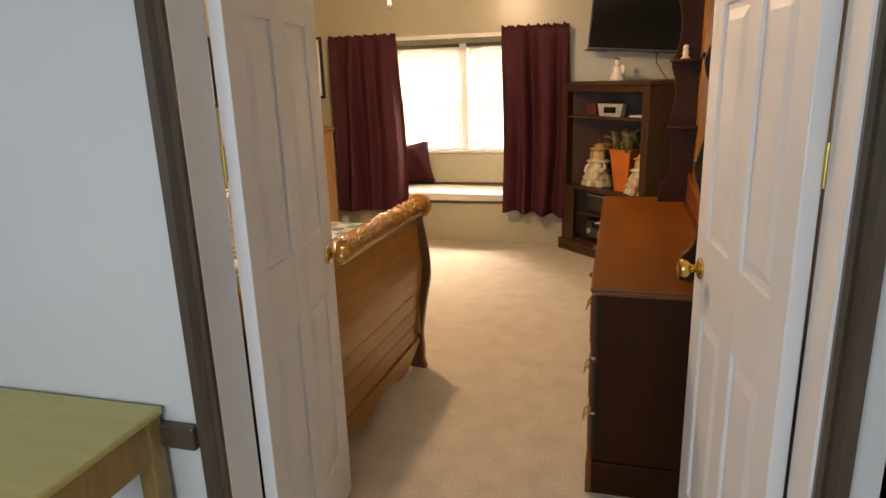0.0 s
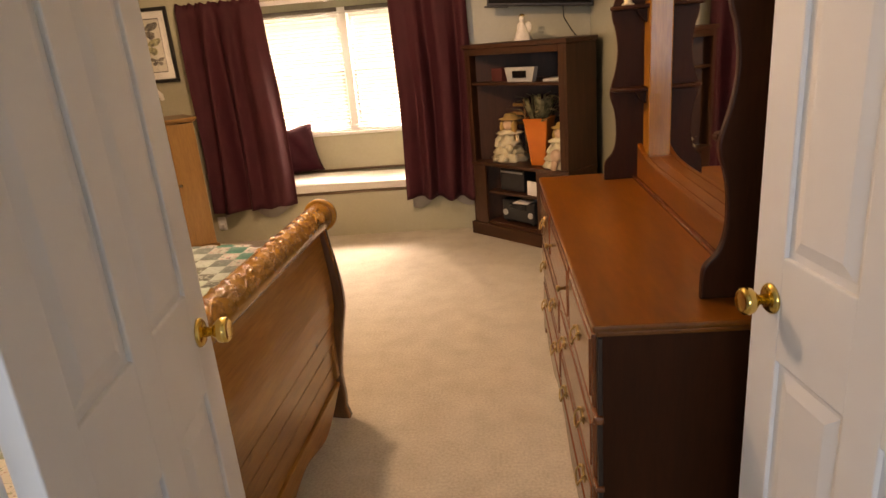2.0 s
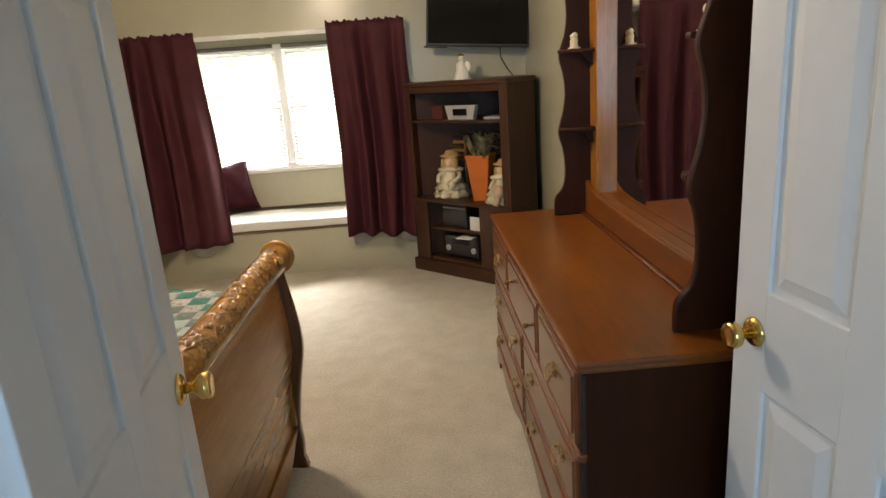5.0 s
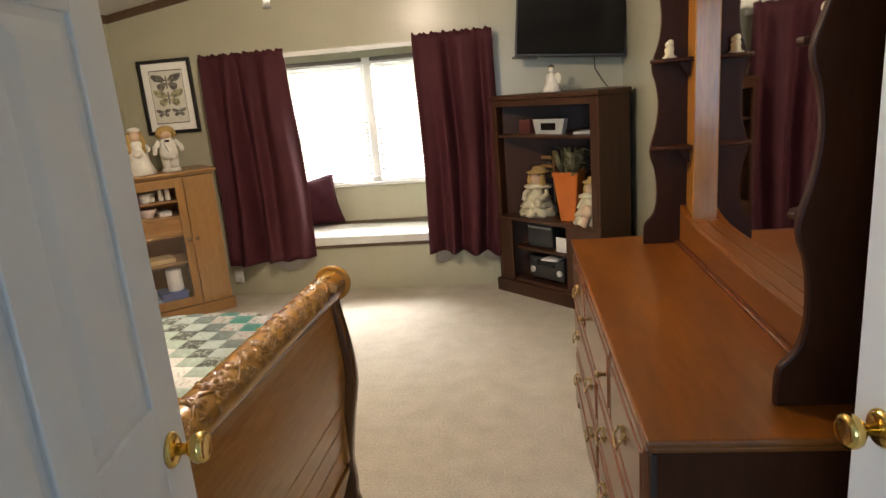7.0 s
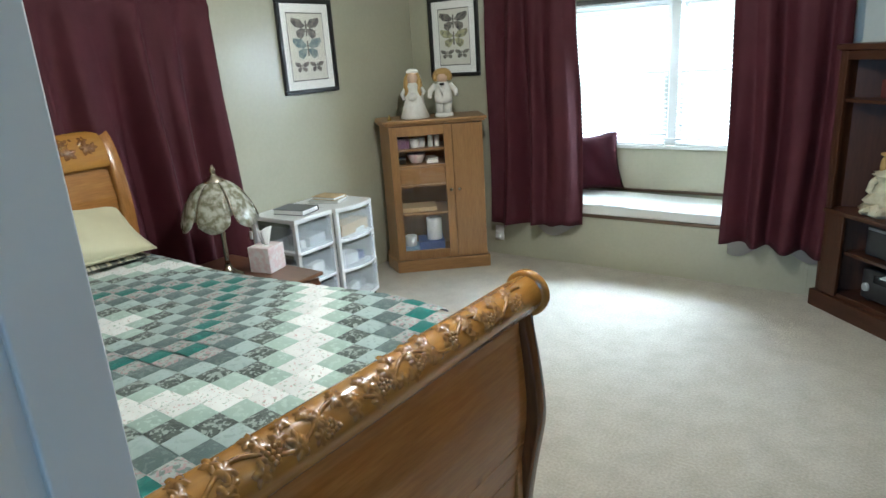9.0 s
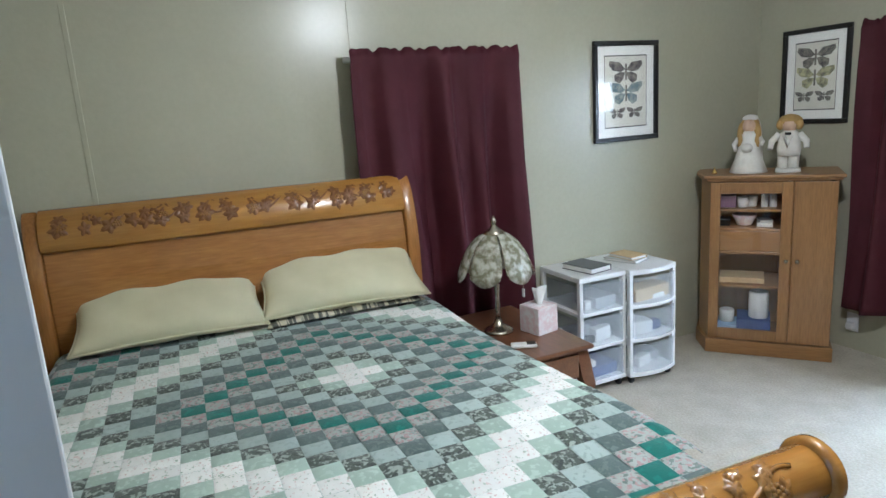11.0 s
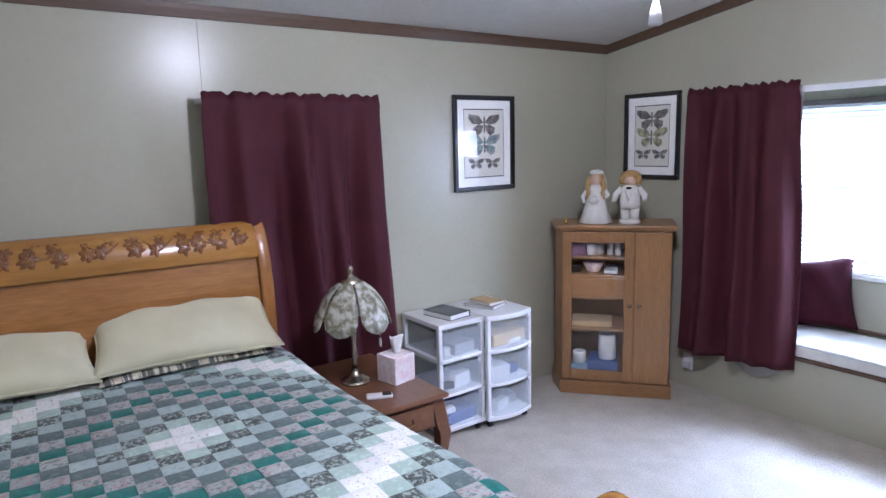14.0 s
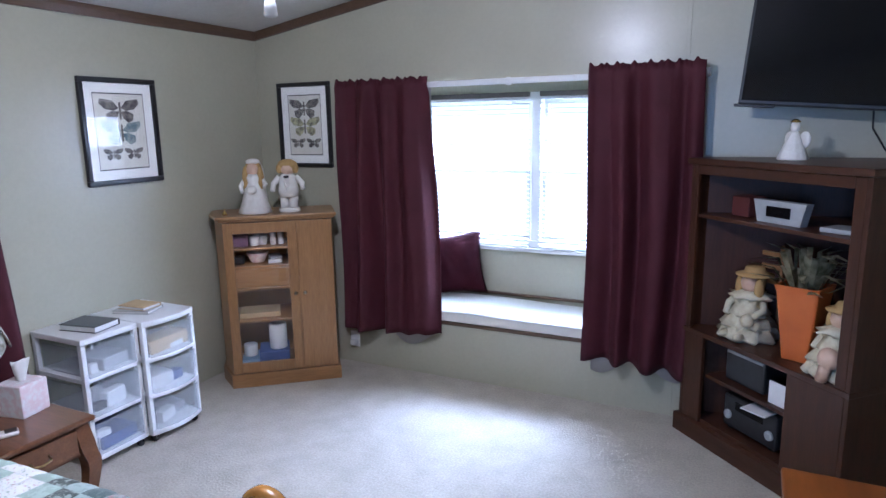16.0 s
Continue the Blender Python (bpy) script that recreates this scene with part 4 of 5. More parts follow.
part("mirror_glass", bx(0.040, -PY + 0.1, 0.0, 0.044, PY - 0.1, 1.01, bevel=0), MIRROR, hu, "clear mirror glass")
part("backboard", bx(0.047, -PY + 0.02, 0.02, 0.060, PY - 0.02, 1.05, bevel=0), CHERRY_DARK, hu)


# ---- dolls and figurines: plain shapes in one mesh each ----
def figure(name, x, y, z, rz, label, pieces, mats, scale=1.0, lacy=0.0):
    """pieces: (kind, numbers, material number)."""
    bm = bmesh.new()
    for kind, val, mi in pieces:
        before = set(bm.faces)
        if kind == "lathe":
            lathe(val[0], 20, Matrix.Translation(val[1]), bm, *(val[2:] if len(val) > 2 else ()))
        elif kind == "blob":
            blob(bm, *val, 12, 8)
        elif kind == "tube":
            tube(val[0], val[1], 8, bm, val[2])
        elif kind == "box":
            box(bm, *val)
        for f in set(bm.faces) - before:
            f.material_index = mi
    if lacy:
        # ruffled cloth: the hems stand in and out
        rnd = random.Random(name)
        for v in bm.verts:
            if v.co.z > 0.004 and all(f.material_index == 0 for f in v.link_faces):
                v.co += Vector((rnd.uniform(-lacy, lacy), rnd.uniform(-lacy, lacy), rnd.uniform(-lacy, lacy) * 0.7))
    ob = part(name, bm, mats[0], None, smooth=True)
    for m in mats[1:]:
        ob.data.materials.append(m)
    ob.matrix_basis = pose(x, y, z, 0, 0, rz) @ Matrix.Scale(scale, 4)
    return tagged(ob, label, "figurine")


SKIN = material("doll_bisque", (0.66, 0.46, 0.33), 0.5, second=(0.60, 0.40, 0.28), scale=20)
HAIR = material("straw_blond_hair", (0.52, 0.34, 0.13), 0.8, second=(0.40, 0.25, 0.08), scale=50, mix=0.6, bump=0.5)
shelf_pair = [("lathe", ([(0.013, 0), (0.016, 0.004), (0.011, 0.02), (0.014, 0.035), (0.009, 0.045)], (0, -0.017, 0)), 0), ("blob", (0, -0.017, 0.054, 0.013, 0.013, 0.013), 0), ("lathe", ([(0.013, 0), (0.016, 0.004), (0.011, 0.018), (0.014, 0.03), (0.009, 0.04)], (0, 0.017, 0)), 0), ("blob", (0, 0.017, 0.05, 0.013, 0.013, 0.013), 0), ("box", (-0.02, -0.035, 0, 0.02, 0.035, 0.006, 0.002), 0)]
figure("figurine", 0.475, 3.60, DZ + 0.7285, 0, "small ivory porcelain pair figurine on a mirror shelf", shelf_pair, [LACE])
figure("figurine", 0.475, 2.32, DZ + 0.7285, 0, "small ivory porcelain pair figurine on a mirror shelf", shelf_pair, [LACE])

# ---- oak cabinet across the corner ----
cb = thing("corner_cabinet", -2.80, 4.93, 0, "light oak cabinet with one glass door, across the corner", "cabinet", 39.7)
cw, cd, ch = 0.69, 0.36, 1.055
part("plinth", prism([(0.035, -0.012), (cw, -0.012), (cw, cd), (-0.03, cd), (-0.03, 0.18)], 0, 0.085, 2, 0.006), OAK_X, cb)
part("side", bx(cw - 0.033, 0.012, 0.085, cw - 0.015, cd, ch - 0.028, bevel=0.002), OAK, cb)
part("canted_side", prism([(0.047, 0.012), (0.068, 0.012), (0.004, 0.20), (0.004, cd), (-0.014, cd), (-0.014, 0.195)], 0.085, ch - 0.0345, 2), OAK, cb)
part("back", bx(0.033, cd - 0.008, 0.085, cw - 0.033, cd, ch - 0.028, bevel=0), OAK, cb)
part("floor_board", bx(0.07, 0.014, 0.0855, cw - 0.033, cd - 0.009, 0.1, bevel=0), OAK_X, cb)
part("divider", bx(0.452, 0.02, 0.1, 0.468, cd - 0.009, ch - 0.0285, bevel=0), OAK, cb)
part("top", prism([(0.012, -0.022), (cw + 0.012, -0.022), (cw + 0.012, cd), (-0.04, cd), (-0.04, 0.17)], ch - 0.02, ch, 2, 0.006), OAK_X, cb)
part("cornice", prism([(0.026, -0.008), (cw, -0.008), (cw, cd - 0.002), (-0.028, cd - 0.002), (-0.028, 0.18)], ch - 0.034, ch - 0.0205, 2, 0.004), OAK_X, cb)
for z in (0.40, 0.735, 0.845):
    part("shelf", bx(0.07, 0.02, z, 0.451, cd - 0.01, z + 0.014, bevel=0.002), OAK_X, cb)
part("inner_drawer", bx(0.072, 0.018, 0.618, 0.45, 0.036, 0.732, bevel=0.003), OAK_X, cb, "closed inner drawer front")
part("inner_rail", bx(0.07, 0.02, 0.60, 0.451, cd - 0.01, 0.615, bevel=0.002), OAK_X, cb)
d1 = part("glass_door", (lambda b: [box(b, *q, 0.003) for q in ((0.046, -0.008, 0.092, 0.100, 0.011, ch - 0.04), (0.408, -0.008, 0.092, 0.462, 0.011, ch - 0.04), (0.100, -0.008, 0.092, 0.408, 0.011, 0.155), (0.100, -0.008, ch - 0.105, 0.408, 0.011, ch - 0.04))] and b)(bmesh.new()), OAK, cb)
g = part("pane", bx(0.098, 0.0, 0.153, 0.410, 0.004, ch - 0.103, bevel=0), CASEGLASS, d1, "clear glass pane")
g.visible_shadow = False
d2 = part("solid_door", bx(0.466, -0.008, 0.092, cw - 0.018, 0.011, ch - 0.04, bevel=0.004), OAK, cb)
for d, x in ((d1, 0.44), (d2, 0.495)):
    part("knob", lathe([(0.006, 0), (0.005, 0.01), (0.012, 0.016), (0.012, 0.022), (0.006, 0.026)], 14, Matrix.Translation((x, -0.008, 0.575)) @ Matrix.Rotation(radians(90), 4, "X")), STEEL, d, "small metal knob", smooth=True)
CM = pose(-2.80, 4.93, 0, 0, 0, 39.7)


def in_cabinet(name, x, y, z, bm, mat, label, category, rz=0, smooth=False):
    ob = part(name, bm, mat, None, smooth=smooth)
    ob.matrix_basis = CM @ pose(x, y, z, 0, 0, rz)
    return tagged(ob, label, category)


PURPLE = material("purple_card", (0.16, 0.06, 0.14), 0.7, second=(0.30, 0.16, 0.22), scale=40, mix=0.4)
CUP = [(0.022, 0), (0.026, 0.004), (0.03, 0.03), (0.032, 0.06), (0.029, 0.06), (0.026, 0.01)]
in_cabinet("cup", 0.215, 0.10, 0.8595, lathe(CUP, 18), PAPER, "white cup on the cabinet shelf", "cup", smooth=True)
in_cabinet("cup", 0.26, 0.13, 0.8595, lathe(CUP, 18), PAPER, "white cup on the cabinet shelf", "cup", smooth=True)
for k, x in enumerate((0.325, 0.37)):
    in_cabinet("jar", x, 0.11, 0.8595, lathe([(0.017, 0), (0.018, 0.004), (0.018, 0.075), (0.014, 0.085), (0.014, 0.095)], 16), MATBOARD, "pale jar on the cabinet shelf", "jar", smooth=True)
in_cabinet("box", 0.135, 0.12, 0.8595, bx(-0.045, -0.05, 0, 0.045, 0.05, 0.07, bevel=0.004), PURPLE, "small purple card box on the cabinet shelf", "box")
in_cabinet("bowl", 0.225, 0.14, 0.7495, lathe([(0.035, 0), (0.04, 0.003), (0.062, 0.05), (0.066, 0.062), (0.06, 0.062), (0.035, 0.01)], 20), PINK, "pink floral bowl on the cabinet shelf", "bowl", smooth=True)
in_cabinet("book", 0.33, 0.14, 0.7495, bx(-0.04, -0.07, 0, 0.04, 0.07, 0.022, bevel=0.003), PAPER, "white booklet lying on the cabinet shelf", "book")
in_cabinet("book", 0.33, 0.14, 0.772, bx(-0.035, -0.06, 0, 0.035, 0.06, 0.014, bevel=0.003), GREYBOX, "grey booklet lying on another", "book", 8)
in_cabinet("box", 0.12, 0.14, 0.7495, bx(-0.03, -0.05, 0, 0.03, 0.05, 0.04, bevel=0.004), BLACK, "small dark box on the cabinet shelf", "box")
in_cabinet("book", 0.21, 0.16, 0.4145, bx(-0.11, -0.09, 0, 0.13, 0.09, 0.03, bevel=0.003), KRAFT, "tan folder lying on the cabinet shelf", "folder")
in_cabinet("box", 0.145, 0.14, 0.1005, bx(-0.05, -0.09, 0, 0.06, 0.09, 0.055, bevel=0.003), material("pale_blue_card", (0.30, 0.42, 0.55), 0.7), "pale blue card box at the cabinet bottom", "box")
in_cabinet("box", 0.29, 0.14, 0.1005, bx(-0.09, -0.1, 0, 0.09, 0.1, 0.1, bevel=0.003), BLUEBOX, "dark blue card box at the cabinet bottom", "box")
in_cabinet("paper_roll", 0.315, 0.12, 0.2005, lathe([(0.05, 0), (0.054, 0.004), (0.054, 0.15), (0.05, 0.156), (0.02, 0.156), (0.02, 0.15)], 22), PAPER, "white paper towel roll standing on the blue box", "paper roll", smooth=True)
in_cabinet("pot", 0.145, 0.14, 0.156, lathe([(0.035, 0), (0.04, 0.003), (0.042, 0.07), (0.038, 0.075), (0.03, 0.07)], 18), MATBOARD, "cream jar on the pale blue box", "jar", smooth=True)

bride = [("lathe", ([(0.085, 0), (0.09, 0.006), (0.07, 0.06), (0.05, 0.13), (0.035, 0.17), (0.042, 0.2), (0.03, 0.22)], (0, 0, 0), 0.06, 9), 0), ("blob", (0, 0, 0.245, 0.036, 0.036, 0.042), 1), ("blob", (0, 0.016, 0.245, 0.048, 0.042, 0.055), 2), ("blob", (-0.04, -0.004, 0.195, 0.02, 0.022, 0.07), 2), ("blob", (0.04, -0.004, 0.195, 0.02, 0.022, 0.065), 2), ("lathe", ([(0.062, 0.06), (0.056, 0.13), (0.052, 0.2), (0.046, 0.25), (0.03, 0.288), (0.01, 0.297)], (0, 0.035, 0), 0.08, 11), 0), ("blob", (0.0, -0.06, 0.135, 0.03, 0.022, 0.025), 0), ("blob", (0, 0.015, 0.285, 0.04, 0.035, 0.02), 0), ("tube", ([(-0.04, 0, 0.2), (-0.07, -0.02, 0.15), (-0.055, -0.05, 0.12)], 0.014, 0.01), 0), ("tube", ([(0.04, 0, 0.2), (0.07, -0.02, 0.16), (0.065, -0.045, 0.15)], 0.014, 0.01), 0)]
groom = [("lathe", ([(0.06, 0), (0.062, 0.004), (0.058, 0.02), (0.05, 0.022)], (0, 0, 0)), 0), ("tube", ([(-0.024, 0, 0.02), (-0.026, 0, 0.10)], 0.026, 0.028), 0), ("tube", ([(0.024, 0, 0.02), (0.026, 0, 0.10)], 0.026, 0.028), 0), ("lathe", ([(0.052, 0.085), (0.058, 0.12), (0.05, 0.17), (0.045, 0.2), (0.025, 0.215)], (0, 0, 0)), 0), ("blob", (0, 0, 0.245, 0.04, 0.038, 0.04), 1), ("blob", (0, 0.012, 0.262, 0.058, 0.046, 0.036), 2), ("blob", (-0.044, 0.0, 0.244, 0.02, 0.03, 0.028), 2), ("blob", (0.044, 0.0, 0.244, 0.02, 0.03, 0.028), 2), ("tube", ([(-0.018, -0.05, 0.195), (0.0, -0.056, 0.13), (0.018, -0.05, 0.195)], 0.008, 0.008), 0), ("tube", ([(-0.045, 0, 0.195), (-0.08, -0.01, 0.16), (-0.085, -0.03, 0.12)], 0.02, 0.014), 0), ("tube", ([(0.045, 0, 0.195), (0.08, -0.01, 0.16), (0.085, -0.03, 0.13)], 0.02, 0.014), 0), ("box", (-0.014, -0.062, 0.195, 0.014, -0.045, 0.208, 0.003), 3)]
bpos, gpos = CM @ Vector((0.235, 0.12, ch + 0.0005)), CM @ Vector((0.435, 0.12, ch + 0.0005))
figure("bride_doll", *bpos, 30, "bride doll in a white gown and veil on the cabinet", bride, [PORCELAIN, SKIN, HAIR], 1.06)
figure("groom_doll", *gpos, 30, "groom doll in a white suit on the cabinet", groom, [PORCELAIN, SKIN, HAIR, BLACK], 1.06)
tpos = CM @ Vector((0.06, 0.08, ch + 0.0005))
figure("trinket", *tpos, 0, "tiny brass bell on the cabinet corner", [("lathe", ([(0.014, 0), (0.015, 0.003), (0.009, 0.018), (0.003, 0.024), (0.003, 0.036)], (0, 0, 0)), 0)], [BRASS])

# ---- walnut stand across the other corner ----
TM = pose(-0.275, 5.505, 0, 0, 0, -44.4)
ts = thing("media_stand", 0, 0, 0, "tall dark walnut media stand with open shelves, across the corner", "media stand")
ts.matrix_basis = TM
tw, th = 0.90, 1.385


def stand_plan(o=0.0, f=0.0):
    """Corner plan: front along x, short return at one end, long at the other."""
    return [(0 - o, 0 - f), (tw + o, 0 - f), (tw + o, 0.31), (0.59, 0.64), (0.52, 0.64), (0.28, 0.40), (0.13 - o, 0.235), (0 - o, 0.10)]


part("plinth", prism(stand_plan(0.018, 0.018), 0, 0.095, 2, 0.005), WALNUT_X, ts)
part("deck", prism(stand_plan(0.004, 0.006), 0.535, 0.558, 2, 0.003), WALNUT_X, ts)
part("top", prism(stand_plan(0.014, 0.016), th - 0.03, th, 2, 0.006), WALNUT_X, ts)
part("shelf", prism([(0.022, 0.015), (tw - 0.022, 0.015), (tw - 0.022, 0.30), (0.60, 0.58), (0.50, 0.58), (0.05, 0.13)], 1.105, 1.122, 2, 0.002), WALNUT_X, ts)
part("bottom_board", prism([(0.14, 0.012), (0.62, 0.012), (0.62, 0.50), (0.40, 0.46), (0.14, 0.20)], 0.0955, 0.115, 2), WALNUT_X, ts)
part("side", bx(tw - 0.02, 0.0, 0.095, tw, 0.31, th - 0.03, bevel=0.003), WALNUT, ts)
part("side", bx(0.0, 0.0, 0.095, 0.02, 0.10, th - 0.03, bevel=0.003), WALNUT, ts)
part("back", prism([(0.022, 0.10), (0.13, 0.23), (0.28, 0.395), (0.52, 0.635), (0.59, 0.635), (tw - 0.022, 0.325), (tw - 0.022, 0.308), (0.58, 0.62), (0.53, 0.62), (0.285, 0.38), (0.135, 0.215), (0.022, 0.086)], 0.095, th - 0.03, 2), WALNUT, ts)
for x0, x1 in ((0.0205, 0.045), (tw - 0.065, tw - 0.0205)):
    part("upper_stile", bx(x0, 0.0, 0.5585, x1, 0.02, th - 0.0305, bevel=0.003), WALNUT, ts)
part("upper_rail", bx(0.0455, 0.0, th - 0.075, tw - 0.0655, 0.02, th - 0.0305, bevel=0.003), WALNUT_X, ts)
for x0, x1 in ((0.0205, 0.138), (0.622, tw - 0.0205)):
    part("lower_panel", bx(x0, 0.0, 0.0955, x1, 0.02, 0.5345, bevel=0.004), WALNUT, ts)


def on_stand(name, x, y, z, bm, mat, label, category, rz=0, smooth=False):
    ob = part(name, bm, mat, None, smooth=smooth)
    ob.matrix_basis = TM @ pose(x, y, z, 0, 0, rz)
    return tagged(ob, label, category)


st = thing("stereo", 0, 0, 0, "black stereo unit on the stand's lower shelf", "stereo")
st.matrix_basis = TM @ pose(0.39, 0.09, 0.116)
part("body", bx(-0.155, -0.03, 0.012, 0.155, 0.22, 0.17, bevel=0.012), PLASTIC, st)
part("display", bx(-0.08, -0.033, 0.11, 0.08, -0.029, 0.15, bevel=0.001), SCREEN, st)
for x in (-0.12, 0.12):
    part("dial", lathe([(0.022, 0), (0.022, 0.008), (0.015, 0.012)], 18, Matrix.Translation((x, -0.03, 0.075)) @ Matrix.Rotation(radians(90), 4, "X")), GREYBOX, st, "grey dial")
for x in (-0.12, 0.12):
    for y in (0.0, 0.18):
        part("foot", bx(x - 0.015, y - 0.015, 0, x + 0.015, y + 0.015, 0.0125, bevel=0.002), RUBBER, st)
pa = on_stand("paper", 0.45, 0.08, 0.2865, bx(-0.06, -0.08, 0, 0.06, 0.06, 0.006, bevel=0.001), PAPER, "white papers lying on the stereo", "paper", 10)
sp = thing("speaker_box", 0, 0, 0, "black speaker box on an inner ledge of the stand", "speaker")
sp.matrix_basis = TM @ pose(0.34, 0.16, 0.345)
part("body", bx(-0.13, -0.08, 0.0, 0.1, 0.14, 0.165, bevel=0.01), PLASTIC, sp)
part("trim_strip", bx(-0.12, -0.083, 0.135, 0.09, -0.079, 0.148, bevel=0.001), GREYBOX, sp, "grey trim strip")
part("inner_shelf", prism([(0.1395, 0.03), (0.6205, 0.03), (0.6205, 0.48), (0.40, 0.45), (0.1395, 0.19)], 0.328, 0.3445, 2), WALNUT_X, ts)
on_stand("note_card", 0.545, 0.06, 0.345, bx(-0.055, -0.004, 0, 0.055, 0.004, 0.10, bevel=0.001), PAPER, "white card standing on the inner shelf", "card")
ck_ = on_stand("clock_radio", 0.44, 0.10, 1.1225, prism([(-0.11, 0), (0.11, 0), (0.135, 0.095), (-0.135, 0.095)], -0.02, 0.02, 1, 0.005), GREYBOX, "silver grey clock radio on the upper shelf", "clock")
part("display", bx(-0.062, -0.0235, 0.026, 0.062, -0.0195, 0.072, bevel=0.002), SCREEN, ck_, "dark display window")
on_stand("book", 0.71, 0.14, 1.1225, bx(-0.07, -0.06, 0, 0.07, 0.06, 0.018, bevel=0.003), GREYBOX, "grey case lying on the upper shelf", "case", 8)
on_stand("book", 0.20, 0.16, 1.1225, bx(-0.05, -0.05, 0, 0.05, 0.05, 0.09, bevel=0.004), material("dark_red_book_cloth", (0.12, 0.025, 0.02), 0.7), "dark red books on the upper shelf", "book")
pot = thing("flower_pot", 0, 0, 0, "square orange flower pot with dried grasses", "plant pot")
pot.matrix_basis = TM @ pose(0.56, 0.13, 0.5585, 0, 0, 20) @ Matrix.Scale(1.38, 4)
pb = bmesh.new()
lathe([(0.05, 0), (0.054, 0.003), (0.085, 0.215), (0.09, 0.235), (0.082, 0.235), (0.076, 0.20)], 4, Matrix.Rotation(radians(45), 4, "Z"), pb)
bmesh.ops.bevel(pb, geom=[e for e in pb.edges if abs((e.verts[0].co - e.verts[1].co).z) > 0.05], offset=0.008, segments=3, profile=0.5, affect="EDGES")
part("pot", pb, ORANGE, pot)
part("soil", lathe([(0.058, 0.19), (0.07, 0.196)], 4, Matrix.Rotation(radians(45), 4, "Z")), KRAFT, pot)
rnd = random.Random(4)
for k in range(64):
    a = rnd.uniform(0, 6.28)
    r = rnd.uniform(0.06, 0.215)
    h = rnd.uniform(0.03, 0.15)
    p0 = Vector((0.03 * math.cos(a), 0.03 * math.sin(a), 0.195))
    p1 = Vector((r * 0.5 * math.cos(a), r * 0.5 * math.sin(a), 0.195 + h))
    p2 = Vector((r * math.cos(a), r * 0.8 * math.sin(a), 0.195 + h * rnd.uniform(0.8, 1.15)))
    wv = Vector((-math.sin(a), math.cos(a), 0)) * rnd.uniform(0.007, 0.013)
    lb = bmesh.new()
    vs = [lb.verts.new(v) for v in (p0 - wv * 0.3, p1 - wv, p2, p1 + wv, p0 + wv * 0.3)]
    lb.faces.new((vs[0], vs[1], vs[3], vs[4]))
    lb.faces.new((vs[1], vs[2], vs[3]))
    bmesh.ops.solidify(lb, geom=lb.faces[:], thickness=0.0012)
    part("leaf", lb, LEAF, pot)
sit = [("lathe", ([(0.092, 0), (0.10, 0.012), (0.075, 0.05), (0.06, 0.052)], (0, 0, 0), 0.20, 11), 0), ("lathe", ([(0.075, 0.045), (0.085, 0.055), (0.06, 0.09), (0.05, 0.092)], (0, 0, 0), 0.22, 10), 0), ("lathe", ([(0.055, 0.085), (0.068, 0.095), (0.048, 0.13), (0.055, 0.15), (0.03, 0.175)], (0, 0, 0), 0.14, 9), 0), ("lathe", ([(0.07, 0.158), (0.078, 0.164), (0.03, 0.18)], (0, 0, 0), 0.2, 12), 0), ("blob", (-0.042, -0.008, 0.19, 0.017, 0.02, 0.045), 2), ("blob", (0.042, -0.008, 0.19, 0.017, 0.02, 0.045), 2), ("blob", (0, -0.004, 0.21, 0.034, 0.034, 0.04), 1), ("blob", (0, 0.014, 0.212, 0.044, 0.036, 0.048), 2), ("lathe", ([(0.066, 0.238), (0.067, 0.242), (0.04, 0.25), (0.032, 0.268), (0.02, 0.272)], (0, 0.014, 0)), 2), ("tube", ([(-0.045, 0, 0.155), (-0.078, -0.02, 0.115), (-0.05, -0.06, 0.09)], 0.018, 0.012), 0), ("tube", ([(0.045, 0, 0.155), (0.078, -0.02, 0.12), (0.06, -0.06, 0.10)], 0.018, 0.012), 0), ("blob", (0.05, -0.07, 0.085, 0.026, 0.022, 0.026), 3), ("blob", (-0.03, -0.09, 0.02, 0.016, 0.03, 0.014), 0), ("blob", (0.035, -0.09, 0.02, 0.016, 0.03, 0.014), 0)]
d1p, d2p = TM @ Vector((0.26, 0.15, 0.5585)), TM @ Vector((0.75, 0.115, 0.5585))
figure("doll", *d1p, -40, "seated doll in ivory lace and a straw hat", sit, [LACE, SKIN, HAIR, LACE], 1.24, 0.005)
figure("doll", *d2p, -62, "smaller seated doll in ivory lace holding a peach toy", [(k, v, m) for k, v, m in sit[:12]] + [("blob", (0.06, -0.075, 0.085, 0.04, 0.035, 0.04), 1), ("tube", ([(0.06, -0.08, 0.07), (0.05, -0.09, 0.0)], 0.022, 0.02), 1), ("tube", ([(-0.03, -0.06, 0.05), (-0.04, -0.09, 0.0)], 0.022, 0.02), 0)], [LACE, SKIN, HAIR, LACE], 1.10, 0.005)
ch_p = TM @ Vector((0.21, 0.28, 0.5585))
ck = thing("doll_chair", *ch_p, "small wooden doll chair behind the seated doll", "doll chair", -44)
for x in (-0.09, 0.09):
    part("post", lathe([(0.008, 0), (0.008, 0.40), (0.012, 0.415), (0.005, 0.43)], 10, Matrix.Translation((x, 0, 0))), OAK, ck)
for z in (0.24, 0.31, 0.37):
    part("slat", bx(-0.083, -0.005, z, 0.083, 0.005, z + 0.022, bevel=0.002), OAK, ck)
